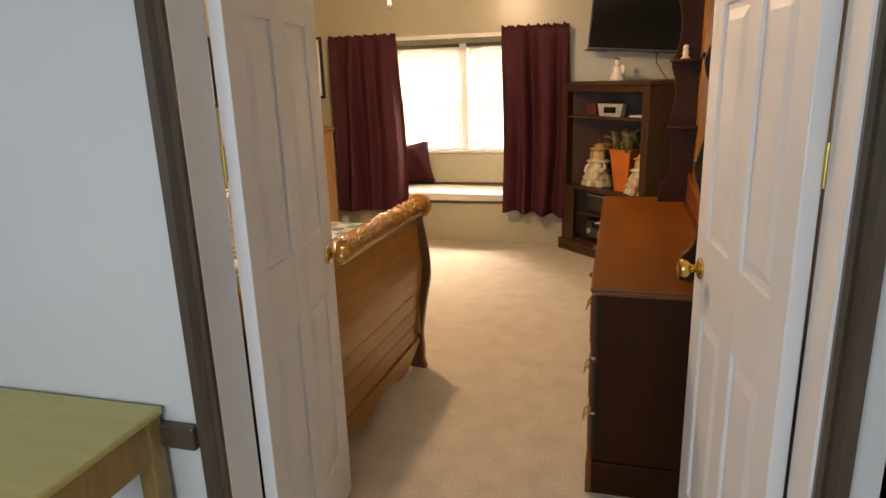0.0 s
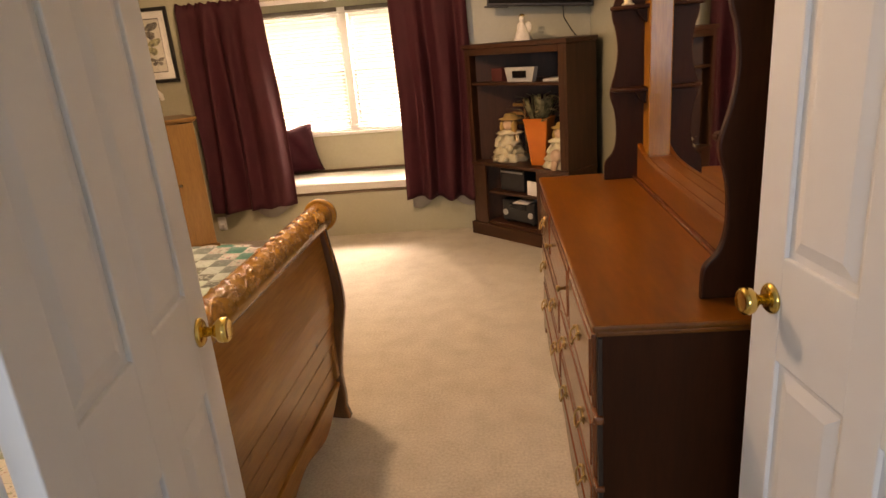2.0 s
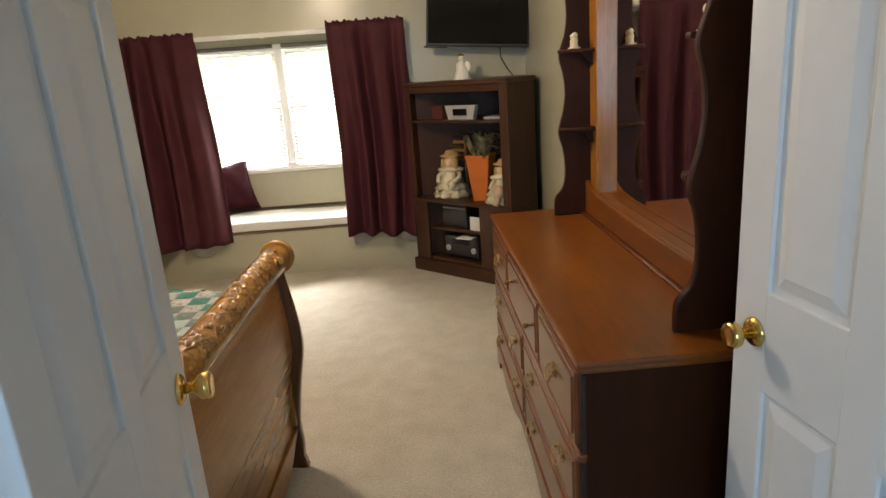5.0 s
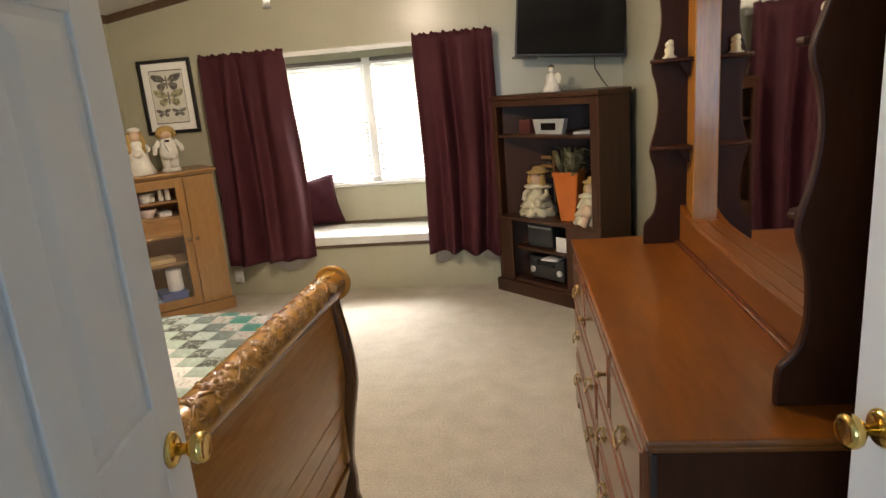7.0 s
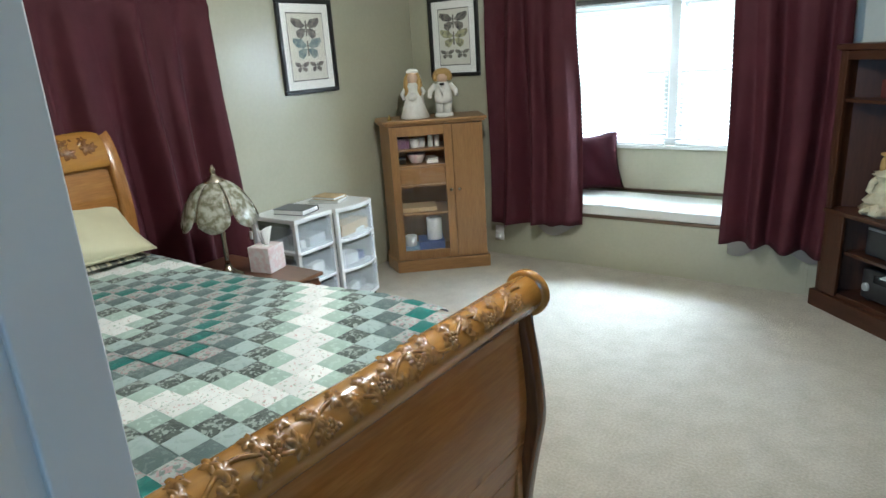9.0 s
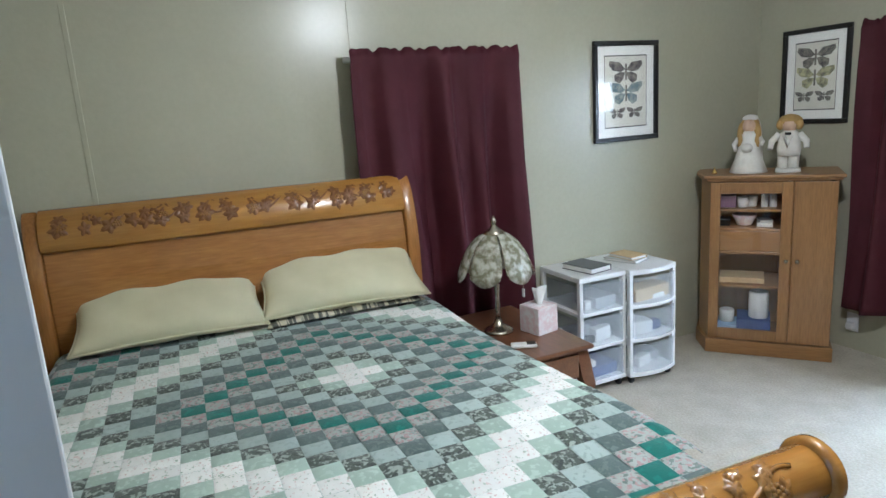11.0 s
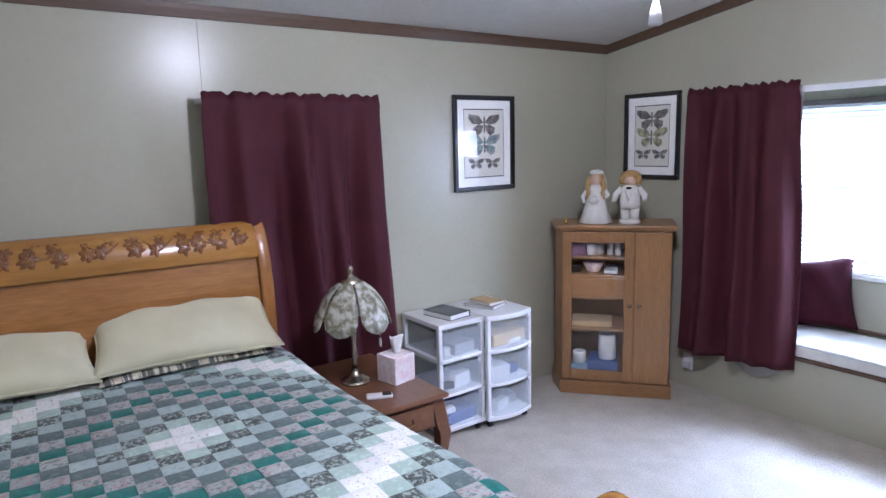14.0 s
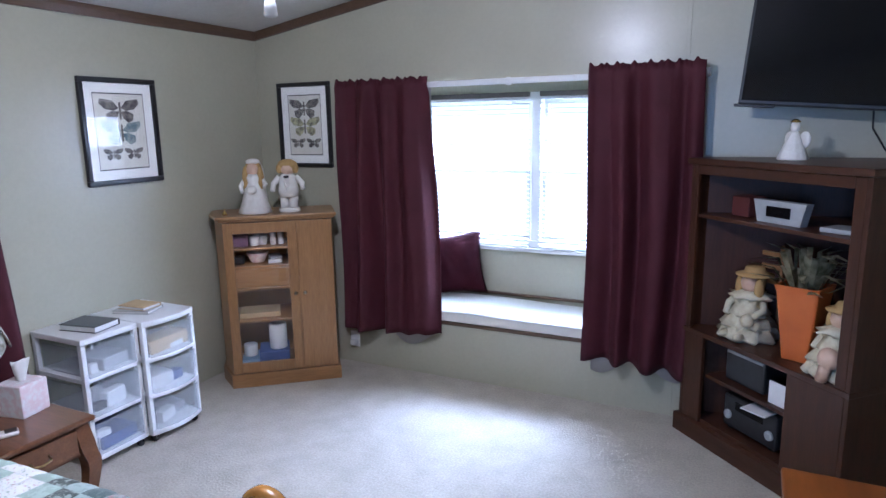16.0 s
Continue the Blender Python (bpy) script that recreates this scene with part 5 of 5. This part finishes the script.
an = [("lathe", ([(0.06, 0), (0.062, 0.005), (0.04, 0.06), (0.022, 0.10), (0.012, 0.12)], (0, 0, 0), 0.07, 7), 0), ("blob", (0, 0, 0.138, 0.02, 0.02, 0.023), 0), ("lathe", ([(0.02, 0.158), (0.021, 0.162), (0.006, 0.172)], (0, 0, 0)), 1), ("blob", (-0.035, 0.02, 0.085, 0.028, 0.01, 0.035), 0), ("blob", (0.035, 0.02, 0.085, 0.028, 0.01, 0.035), 0)]
ap_ = TM @ Vector((0.38, 0.20, th + 0.0005))
figure("angel_figurine", *ap_, -40, "white porcelain angel with a gold crown on the stand", an, [PORCELAIN, BRASS], 1.0)

# ---- television on a wall arm ----
tv = thing("television", 0.25, 5.46, 1.70, "flat black television on a wall arm, slightly askew", "television")
tv.matrix_basis = pose(0.262, 5.45, 1.60, 0, 0, -3) @ pose(0, 0, 0, -4, 4.5, 0)
part("bezel", bx(-0.36, 0.0, 0.0, 0.36, 0.045, 0.52, bevel=0.006), PLASTIC, tv)
part("screen", bx(-0.348, -0.003, 0.018, 0.348, 0.002, 0.508, bevel=0.001), SCREEN, tv, "glossy black screen")
part("sensor_bar", bx(-0.375, -0.02, -0.012, -0.21, 0.01, -0.001, bevel=0.003), PLASTIC, tv, "short bar under the screen")
part("wall_arm", bx(-0.05, 0.0455, 0.15, 0.05, 0.165, 0.27, bevel=0.006), PLASTIC, tv)
part("cable", tube([(0.16, 0.03, 0.0), (0.17, 0.05, -0.07), (0.23, 0.09, -0.15), (0.28, 0.12, -0.20)], 0.004, 8), PLASTIC, tv, smooth=True)

# ---- bedside table and what is on it ----
ns = thing("bedside_table", -2.84, 3.23, 0, "red-brown bedside table with one drawer and curved legs", "bedside table")
nx, ny, nz = 0.68, 0.43, 0.517
part("top", (lambda b: box(b, 0, 0, nz - 0.02, nx, ny, nz, 0.008))(bmesh.new()), NIGHT, ns)
part("frame", bx(0.03, 0.025, nz - 0.15, nx - 0.03, ny - 0.025, nz - 0.0205, bevel=0.004), NIGHT, ns)
dw = part("drawer", bx(nx - 0.031, 0.07, nz - 0.135, nx - 0.014, ny - 0.07, nz - 0.035, bevel=0.005), NIGHT, ns)
part("pull", tube([(nx - 0.014, ny / 2 - 0.035, nz - 0.08), (nx + 0.006, ny / 2 - 0.03, nz - 0.09), (nx + 0.008, ny / 2, nz - 0.096), (nx + 0.006, ny / 2 + 0.03, nz - 0.09), (nx - 0.014, ny / 2 + 0.035, nz - 0.08)], 0.004, 8), OLDBRASS, dw, "brass bail pull", smooth=True)
for x, sx_ in ((0.05, -1), (nx - 0.05, 1)):
    for y, sy_ in ((0.045, -1), (ny - 0.045, 1)):
        c = spline([(0.0, nz - 0.03), (0.012, nz - 0.13), (0.022, nz - 0.19), (0.008, 0.20), (-0.006, 0.09), (0.012, 0.0)], 4)
        lb = bmesh.new()
        rings = []
        for o, z in c:
            half = float(np.interp(z, [0, 0.03, 0.1, 0.33, 0.42, 0.5], [0.026, 0.02, 0.015, 0.026, 0.03, 0.026]))
            rings.append([lb.verts.new((x + sx_ * o + half * a, y + sy_ * o + half * b, z)) for a, b in ((-1, -1), (1, -1), (1, 1), (-1, 1))])
        for p, q in zip(rings, rings[1:]):
            for k in range(4):
                lb.faces.new((p[k], p[(k + 1) % 4], q[(k + 1) % 4], q[k]))
        lb.faces.new(rings[0][::-1])
        lb.faces.new(rings[-1])
        bmesh.ops.recalc_face_normals(lb, faces=lb.faces)
        part("leg", lb, NIGHT, ns)
part("lower_shelf", bx(0.06, 0.05, 0.16, nx - 0.06, ny - 0.05, 0.175, bevel=0.003), NIGHT, ns)

lp = thing("table_lamp", -2.53, 3.41, nz, "metal table lamp with a shade of floral glass panels", "table lamp")
lp.scale = (1.06, 1.06, 1.06)
part("base", lathe([(0.062, 0), (0.064, 0.006), (0.056, 0.014), (0.035, 0.024), (0.018, 0.04), (0.013, 0.06)], 28), STEEL, lp, smooth=True)
part("stem", lathe([(0.012, 0.06), (0.009, 0.08), (0.012, 0.11), (0.009, 0.16), (0.013, 0.2), (0.009, 0.24), (0.009, 0.425)], 18), STEEL, lp, smooth=True)
part("finial", lathe([(0.046, 0.425), (0.047, 0.431), (0.026, 0.448), (0.012, 0.458), (0.010, 0.468), (0.014, 0.478), (0.008, 0.492), (0.003, 0.502)], 18), STEEL, lp, smooth=True)
for k in range(6):
    a0 = k * math.pi / 3 + 0.25

    def shade(u, v, a0=a0):
        a = a0 + (u - 0.5) * (math.pi / 3) * (0.92 - 0.16 * max(0.0, v - 0.85) / 0.15)
        r = 0.040 + 0.108 * math.sin(v * 1.25) + 0.016 * v
        z = 0.428 - 0.135 * (1 - math.cos(v * 1.45)) - 0.045 * v - (0.03 * math.sin(math.pi * u) if v > 0.9 else 0.02 * math.sin(math.pi * u) * v * v)
        return (r * math.cos(a), r * math.sin(a), z)
    pn = part("glass_panel", sheet(shade, 6, 9, 0.004), SHADEGLASS, lp, "floral glass shade panel", smooth=True)
    ribs = [shade(0.0, v / 8) for v in range(9)]
    part("rib", tube([(x * 1.01, y * 1.01, z) for x, y, z in ribs], 0.0035, 6), STEEL, lp, smooth=True)
part("pull_cord", tube([(0.10, 0.07, 0.25), (0.10, 0.07, 0.20)], 0.0015, 6), STEEL, lp)
part("tag", bx(0.092, 0.068, 0.165, 0.108, 0.072, 0.20, bevel=0.001), PAPER, lp, "white paper tag")
tb = thing("tissue_box", -2.435, 3.565, nz, "pink floral tissue box with a tissue showing", "tissue box", 12)
part("box", bx(-0.06, -0.06, 0, 0.06, 0.06, 0.125, bevel=0.004), PINK, tb)
part("tissue", sheet(lambda u, v: (0.035 * (u - 0.5) * (1 + v), 0.028 * math.sin(u * 7) * (0.3 + v), 0.12 + 0.075 * v * (1 - 0.25 * math.sin(u * 5))), 10, 6, 0.0015), PAPER, tb, smooth=True)
ph = thing("phone", -2.30, 3.40, nz, "small white handheld phone lying on the table", "phone", 65)
part("body", bx(-0.055, -0.024, 0, 0.055, 0.024, 0.016, bevel=0.007), CARTWHITE, ph)
part("keypad", bx(0.012, -0.018, 0.0155, 0.05, 0.018, 0.018, bevel=0.001), PLASTIC, ph)


# ---- plastic drawer carts ----
def cart(x, y, w, d, bow, label, fills):
    """Front faces +x at x; spans y to y + w."""
    ob = thing("drawer_cart", x, y, 0, label, "drawer cart", group="plastic drawer carts")
    h, r = 0.64, 0.018

    def plan(o=0.0):
        pts = [(-d + o, o), ] + [(-o + bow * math.sin(math.pi * k / 8), o + (w - 2 * o) * k / 8) for k in range(9)] + [(-d + o, w - o)]
        return pts
    part("top", prism(plan(), h - 0.028, h, 2, 0.005), CARTWHITE, ob)
    part("bottom", prism(plan(), 0.045, 0.072, 2, 0.004), CARTWHITE, ob)
    for z in (0.242, 0.43):
        part("shelf_rail", prism(plan(), z, z + 0.02, 2, 0.003), CARTWHITE, ob)
    for px, py in ((-d, 0), (-d, w - 0.022), (-0.026, 0), (-0.026, w - 0.022)):
        part("post", bx(px, py, 0.0722, px + 0.026, py + 0.022, h - 0.0282, bevel=0.003), CARTWHITE, ob)
    for k, (z0, z1) in enumerate(((0.0745, 0.24), (0.2645, 0.428), (0.4525, 0.61))):
        db = bmesh.new()
        n = 10
        fr = [(0.006 + bow * math.sin(math.pi * (0.06 + 0.88 * q / n)), 0.024 + (w - 0.048) * q / n) for q in range(n + 1)]
        out = fr + [(px - 0.003, py) for px, py in fr[::-1]]
        dd_ = part("drawer", prism(out, z0, z1 - 0.012, 2), MILKY, ob, "clear plastic drawer front")
        dd_.visible_shadow = False
        for y0, y1 in ((0.026, 0.029), (w - 0.029, w - 0.026)):
            s_ = part("drawer_side", bx(-d + 0.03, y0, z0, 0.0, y1, z1 - 0.03, bevel=0), MILKY, dd_)
            s_.visible_shadow = False
        part("drawer_floor", bx(-d + 0.03, 0.03, z0, 0.0, w - 0.03, z0 + 0.003, bevel=0), CARTWHITE, dd_)
        for q, (mat, dx, dy, sx_, sy_, sz, rz, lab, cat) in enumerate(fills[k]):
            f = part(cat.replace(" ", "_"), bx(-sx_ / 2, -sy_ / 2, 0, sx_ / 2, sy_ / 2, sz, bevel=min(0.006, sz / 4)), mat, None)
            f.matrix_basis = pose(x - dx, y + dy, z0 + 0.0035 + q * 0.0001, 0, 0, rz)
            tagged(f, lab, cat)
    for px in (-d + 0.04, -0.03):
        for py in (0.03, w - 0.03):
            cs = part("caster", lathe([(0.012, -0.009), (0.02, -0.008), (0.0215, 0.0), (0.02, 0.008), (0.012, 0.009)], 16, Matrix.Translation((px, py, 0.0215)) @ Matrix.Rotation(radians(90), 4, "X")), RUBBER, ob, "black caster wheel")
            part("stem", lathe([(0.006, 0.03), (0.006, 0.046)], 10, Matrix.Translation((px, py, 0))), PLASTIC, cs)
    return ob


cart(-2.655, 3.955, 0.295, 0.355, 0.0, "white plastic three-drawer cart with black casters", (
    ((BLUEBOX, 0.12, 0.15, 0.2, 0.2, 0.06, 4, "dark blue cloth in a clear drawer", "cloth"), (PAPER, 0.05, 0.08, 0.04, 0.08, 0.09, 0, "white packet in a clear drawer", "packet")),
    ((PAPER, 0.06, 0.17, 0.05, 0.12, 0.075, 12, "white packet in a clear drawer", "packet"), (BLACK, 0.05, 0.09, 0.03, 0.08, 0.04, -6, "black case in a clear drawer", "case")),
    ((GREYBOX, 0.1, 0.17, 0.16, 0.15, 0.06, 8, "grey cloth in a clear drawer", "cloth"), (PAPER, 0.04, 0.07, 0.03, 0.04, 0.05, 0, "white bottle cap in a clear drawer", "cap"))))
cart(-2.63, 4.256, 0.315, 0.38, 0.035, "white plastic three-drawer cart with bowed front, black casters", (
    ((PAPER, 0.05, 0.12, 0.05, 0.11, 0.06, 16, "white papers in a clear drawer", "papers"), (GREYBOX, 0.14, 0.2, 0.14, 0.14, 0.05, -8, "grey pouch in a clear drawer", "pouch")),
    ((BLUEBOX, 0.06, 0.2, 0.05, 0.1, 0.05, 8, "blue packet in a clear drawer", "packet"), (PAPER, 0.07, 0.11, 0.1, 0.13, 0.07, -10, "white cloth in a clear drawer", "cloth")),
    ((KRAFT, 0.07, 0.16, 0.12, 0.24, 0.07, 3, "tan envelopes in a clear drawer", "envelopes"), (PAPER, 0.02, 0.2, 0.02, 0.09, 0.03, 0, "white note in a clear drawer", "note"))))


def flat_book(x, y, z, rz, w, d, h, mat, label):
    ob = thing("book", x, y, z, label, "book", rz)
    part("pages", bx(-w / 2 + 0.004, -d / 2 + 0.004, 0.003, w / 2 - 0.003, d / 2 - 0.004, h - 0.003, bevel=0.001), PAPER, ob, "white page block")
    for z0 in (0, h - 0.003):
        part("cover", bx(-w / 2, -d / 2, z0, w / 2, d / 2, z0 + 0.003, bevel=0.001), mat, ob)
    part("spine", bx(-w / 2, -d / 2, 0.003, -w / 2 + 0.003, d / 2, h - 0.003, bevel=0.001), mat, ob)


flat_book(-2.80, 4.11, 0.641, -80, 0.15, 0.21, 0.03, BLACK, "thick black book lying on the cart")
flat_book(-2.83, 4.40, 0.641, -70, 0.14, 0.20, 0.016, GREYBOX, "grey booklet lying on the cart")
flat_book(-2.825, 4.41, 0.6575, -84, 0.12, 0.17, 0.018, KRAFT, "tan book lying on a grey booklet")


# ---- butterfly pictures ----
def butterfly(parent, cx, cz, s, mat, spread=1.0):
    bm = bmesh.new()
    for sg in (-1, 1):
        for pts in ([(0.04, 0.1), (0.35, 0.42), (0.95, 0.5), (1.0, 0.3), (0.75, 0.05), (0.3, -0.02)], [(0.04, -0.05), (0.35, -0.02), (0.68, -0.15), (0.66, -0.42), (0.4, -0.55), (0.15, -0.35)]):
            y = -0.003 if pts[0][1] > 0 else -0.0024
            a, b = ([bm.verts.new((cx + sg * x * s * spread, y + d, cz + z * s)) for x, z in pts] for d in (0.0, 0.0009))
            bm.faces.new(a)
            bm.faces.new(b[::-1])
            for i in range(len(a)):
                bm.faces.new((a[i], b[i], b[(i + 1) % len(a)], a[(i + 1) % len(a)]))
    bmesh.ops.recalc_face_normals(bm, faces=bm.faces)
    part("butterfly_wings", bm, mat, parent, "printed butterfly")
    part("butterfly_body", bx(cx - 0.05 * s, -0.0052, cz - 0.4 * s, cx + 0.05 * s, -0.0044, cz + 0.35 * s, bevel=0), INK, parent)


def picture(m, w, h, label, inks=(INK, INK2)):
    ob = thing("picture_frame", 0, 0, 0, label, "picture", group="butterfly prints")
    ob.matrix_basis = m
    f = 0.026
    for x0, z0, x1, z1 in ((-w / 2, 0, w / 2, f), (-w / 2, h - f, w / 2, h), (-w / 2, f, -w / 2 + f, h - f), (w / 2 - f, f, w / 2, h - f)):
        part("frame", bx(x0, -0.018, z0, x1, 0.004, z1, bevel=0.004), BLACK, ob)
    part("mat_board", bx(-w / 2 + f, -0.001, f, w / 2 - f, 0.003, h - f, bevel=0), MATBOARD, ob, "white mat")
    a, b = w / 2 - f - 0.052, f + 0.05
    for x0, z0, x1, z1 in ((-a, b, a, b + 0.006), (-a, h - b - 0.006, a, h - b), (-a, b + 0.006, -a + 0.003, h - b - 0.006), (a - 0.003, b + 0.006, a, h - b - 0.006)):
        part("border_line", bx(x0, -0.002, z0, x1, -0.0012, z1, bevel=0), BLACK, ob)
    part("print_sheet", bx(-a + 0.003, -0.0013, b + 0.006, a - 0.003, -0.0011, h - b - 0.006, bevel=0), PRINTPAPER, ob, "aged print paper")
    butterfly(ob, 0.0, h * 0.70, 0.118, inks[0])
    butterfly(ob, 0.0, h * 0.49, 0.118, inks[1])
    butterfly(ob, -0.062, h * 0.29, 0.058, inks[0])
    butterfly(ob, 0.062, h * 0.29, 0.058, inks[0])
    g = part("glazing", bx(-w / 2 + f, -0.010, f, w / 2 - f, -0.008, h - f, bevel=0), CASEGLASS, ob, "clear glass")
    g.visible_shadow = False


picture(pose(W + 0.005, 4.572, 1.277, 0, 0, 90), 0.455, 0.548, "dark butterfly print with white mat in a black frame", (INK, INK3))
picture(pose(-2.648, N - 0.005, 1.30, 0, 0, 0), 0.415, 0.537, "butterfly print with white mat in a black frame")

# ---- small fixtures ----
ol = thing("outlet_cover", -2.335, N, 0.11, "white wall outlet with a plug in it", "outlet")
part("plate", bx(-0.035, -0.006, 0, 0.035, 0.0, 0.11, bevel=0.003), CARTWHITE, ol)
part("plug", bx(-0.02, -0.04, 0.02, 0.02, -0.006, 0.055, bevel=0.005), CARTWHITE, ol)
cl = thing("ceiling_light", -1.0, 3.42, ceil_z(-1.0), "ceiling light with a white bell on its pull chain", "ceiling light")
part("canopy", lathe([(0.075, 0.012), (0.078, -0.01), (0.06, -0.035), (0.02, -0.05), (0.018, -0.13)], 24), BRASS, cl, smooth=True)
part("pull_chain", tube([(0.02, 0, -0.10), (0.02, 0, -0.3), (0.0, 0, -0.635)], 0.0018, 6), BRASS, cl)
part("chain_bell", lathe([(0.003, -0.625), (0.007, -0.633), (0.013, -0.655), (0.016, -0.68), (0.012, -0.684)], 16), CARTWHITE, cl, "white pull bell", smooth=True)

# ---- table in the hall ----
tbh = thing("hall_table", -0.815, 1.19, 0, "amber wooden table with a yellowed top in the hall", "table")
part("tabletop", bx(-0.9, -0.36, 0.735, 0.0, 0.0, 0.755, bevel=0.006), TABLE_TOP, tbh)
for y0 in (-0.352, -0.032):
    part("apron", bx(-0.85, y0, 0.635, -0.05, y0 + 0.022, 0.7345, bevel=0.003), TABLE_WOOD, tbh)
for x0 in (-0.892, -0.030):
    part("apron", bx(x0, -0.31, 0.635, x0 + 0.022, -0.052, 0.7345, bevel=0.003), TABLE_WOOD, tbh)
for x0 in (-0.895, -0.051):
    for y0 in (-0.355, -0.051):
        part("leg", bx(x0, y0, 0, x0 + 0.046, y0 + 0.046, 0.7347, bevel=0.005), TABLE_WOOD, tbh)

# ---- patchwork quilt ----
qu = thing("quilt", -1.85, 2.40, 0.60, "green and white patchwork quilt spread over the bed", "quilt")
S, CX, CY = 0.069, -2.045, 2.61
QX0, QX1, YA, YB, QZ = -2.82, -0.885, 1.70, 3.13, 0.690
RINGS = [Q_WHITE, Q_WHITE, Q_PALE, Q_LEAF, Q_MINT, Q_GREY, Q_ROSE, Q_TEAL, Q_ROSE, Q_GREY, Q_MINT, Q_LEAF, Q_PALE, Q_WHITE, Q_WHITE, Q_PALE, Q_LEAF, Q_MINT, Q_GREY, Q_ROSE, Q_TEAL, Q_ROSE, Q_GREY, Q_MINT, Q_LEAF, Q_PALE, Q_WHITE, Q_WHITE]


def lie(x, s):
    """Where the cloth lies: x along the bed, s the way across it, over the edge and down the side."""
    rr = 0.055
    wob = 0.006 * math.sin(3.1 * x + 1) * math.sin(2.7 * s) + 0.004 * math.sin(9 * x) * math.sin(8 * s + 1)
    up = min(1.0, max(0.0, (x + 2.1) / 0.8))
    sag = 0.055 * up * up * (3 - 2 * up) - (0.03 * ((x + 1.0) / 0.15) ** 2 if x > -1.0 else 0.0)
    for edge, sg in ((YB + 0.01 * min(1.0, max(0.0, (x + 2.4) / 1.2)), 1), (YA, -1)):
        o = (s - edge) * sg
        if o > 0:
            a = min(o / rr, math.pi / 2)
            y, z = edge + sg * rr * math.sin(a), QZ + sag - rr * (1 - math.cos(a))
            if o > rr * math.pi / 2:
                z -= o - rr * math.pi / 2
                y += sg * 0.01 * math.sin(8 * x)
            return Vector((x, y, z + wob)), -sg * a
    return Vector((x, s, QZ + sag + wob)), 0.0


pm = bmesh.new()
ng = 4
gv = [[pm.verts.new(((i / ng - 0.5) * S * 0.992, (j / ng - 0.5) * S * 0.992, 0.0045 * (1 - abs(2 * i / ng - 1) ** 4) * (1 - abs(2 * j / ng - 1) ** 4))) for j in range(ng + 1)] for i in range(ng + 1)]
for i in range(ng):
    for j in range(ng):
        pm.faces.new((gv[i][j], gv[i + 1][j], gv[i + 1][j + 1], gv[i][j + 1]))
proto = bpy.data.meshes.new("patch")
pm.to_mesh(proto)
pm.free()
proto.polygons.foreach_set("use_smooth", [True] * len(proto.polygons))
patch_of = {}
for mat in set(RINGS):
    me = proto.copy()
    me.name = "patch"
    me.materials.append(mat)
    patch_of[mat] = me
spots = []
for i in range(math.ceil((QX0 - CX) / S), math.floor((QX1 - CX) / S) + 1):
    for j in range(math.ceil((YA - 0.32 - CY) / S), math.floor((YB + 0.34 - CY) / S) + 1):
        x, s = CX + i * S, CY + j * S
        if (x > -1.12 and s > YB - 0.02) or (x > -1.5 and s > YB + 0.08):
            continue
        place, tilt = lie(x, s)
        e = lie(x + 0.04, s)[0].z - lie(x - 0.04, s)[0].z
        d = Euler((tilt, -math.atan2(e, 0.08), 0))
        spots.append((abs(i) + abs(j), place, d, x, s))
near = sorted(spots, key=lambda q: (q[4] < YA + 0.05 or q[4] > YB - 0.05 or q[3] > -1.1, -q[3]))
base = qu.matrix_basis.inverted()
rest_v, rest_f, rest_m = [], [], []
order = sorted(set(RINGS), key=lambda m: m.name)
for k, (ring, place, d, x, s) in enumerate(near):
    mat = RINGS[min(ring, len(RINGS) - 1)]
    m = base @ Matrix.LocRotScale(place, d, None)
    if k < 300:
        ob = new("patch", patch_of[mat])
        ob.parent = qu
        ob.matrix_basis = m
    else:
        n0 = len(rest_v)
        for v in proto.vertices:
            q = lie(x + v.co.x, s + v.co.y)[0] + Vector((0, 0, v.co.z))
            rest_v.append(tuple(base @ q))
        rest_f += [[n0 + i for i in p.vertices] for p in proto.polygons]
        rest_m += [order.index(mat)] * len(proto.polygons)
me = bpy.data.meshes.new("patchwork")
me.from_pydata(rest_v, [], rest_f)
for mat in order:
    me.materials.append(mat)
me.polygons.foreach_set("material_index", rest_m)
me.polygons.foreach_set("use_smooth", [True] * len(rest_f))
rest = new("patchwork", me)
rest.parent = qu
tagged(rest, kind="stuff")


def back_of(u, v):
    x = QX0 - 0.04 + (QX1 - QX0 + 0.06) * u
    far = YB + 0.17 - 0.17 * min(1.0, max(0.0, (x + 1.6) / 0.4))
    return lie(x, YA - 0.36 + (far - YA + 0.36) * v)[0] - Vector((0, 0, 0.004)) - qu.location


bk = sheet(back_of, 46, 60)
part("backing", bk, Q_MINT, qu, smooth=True)
qu.matrix_basis = ASKEW @ qu.matrix_basis
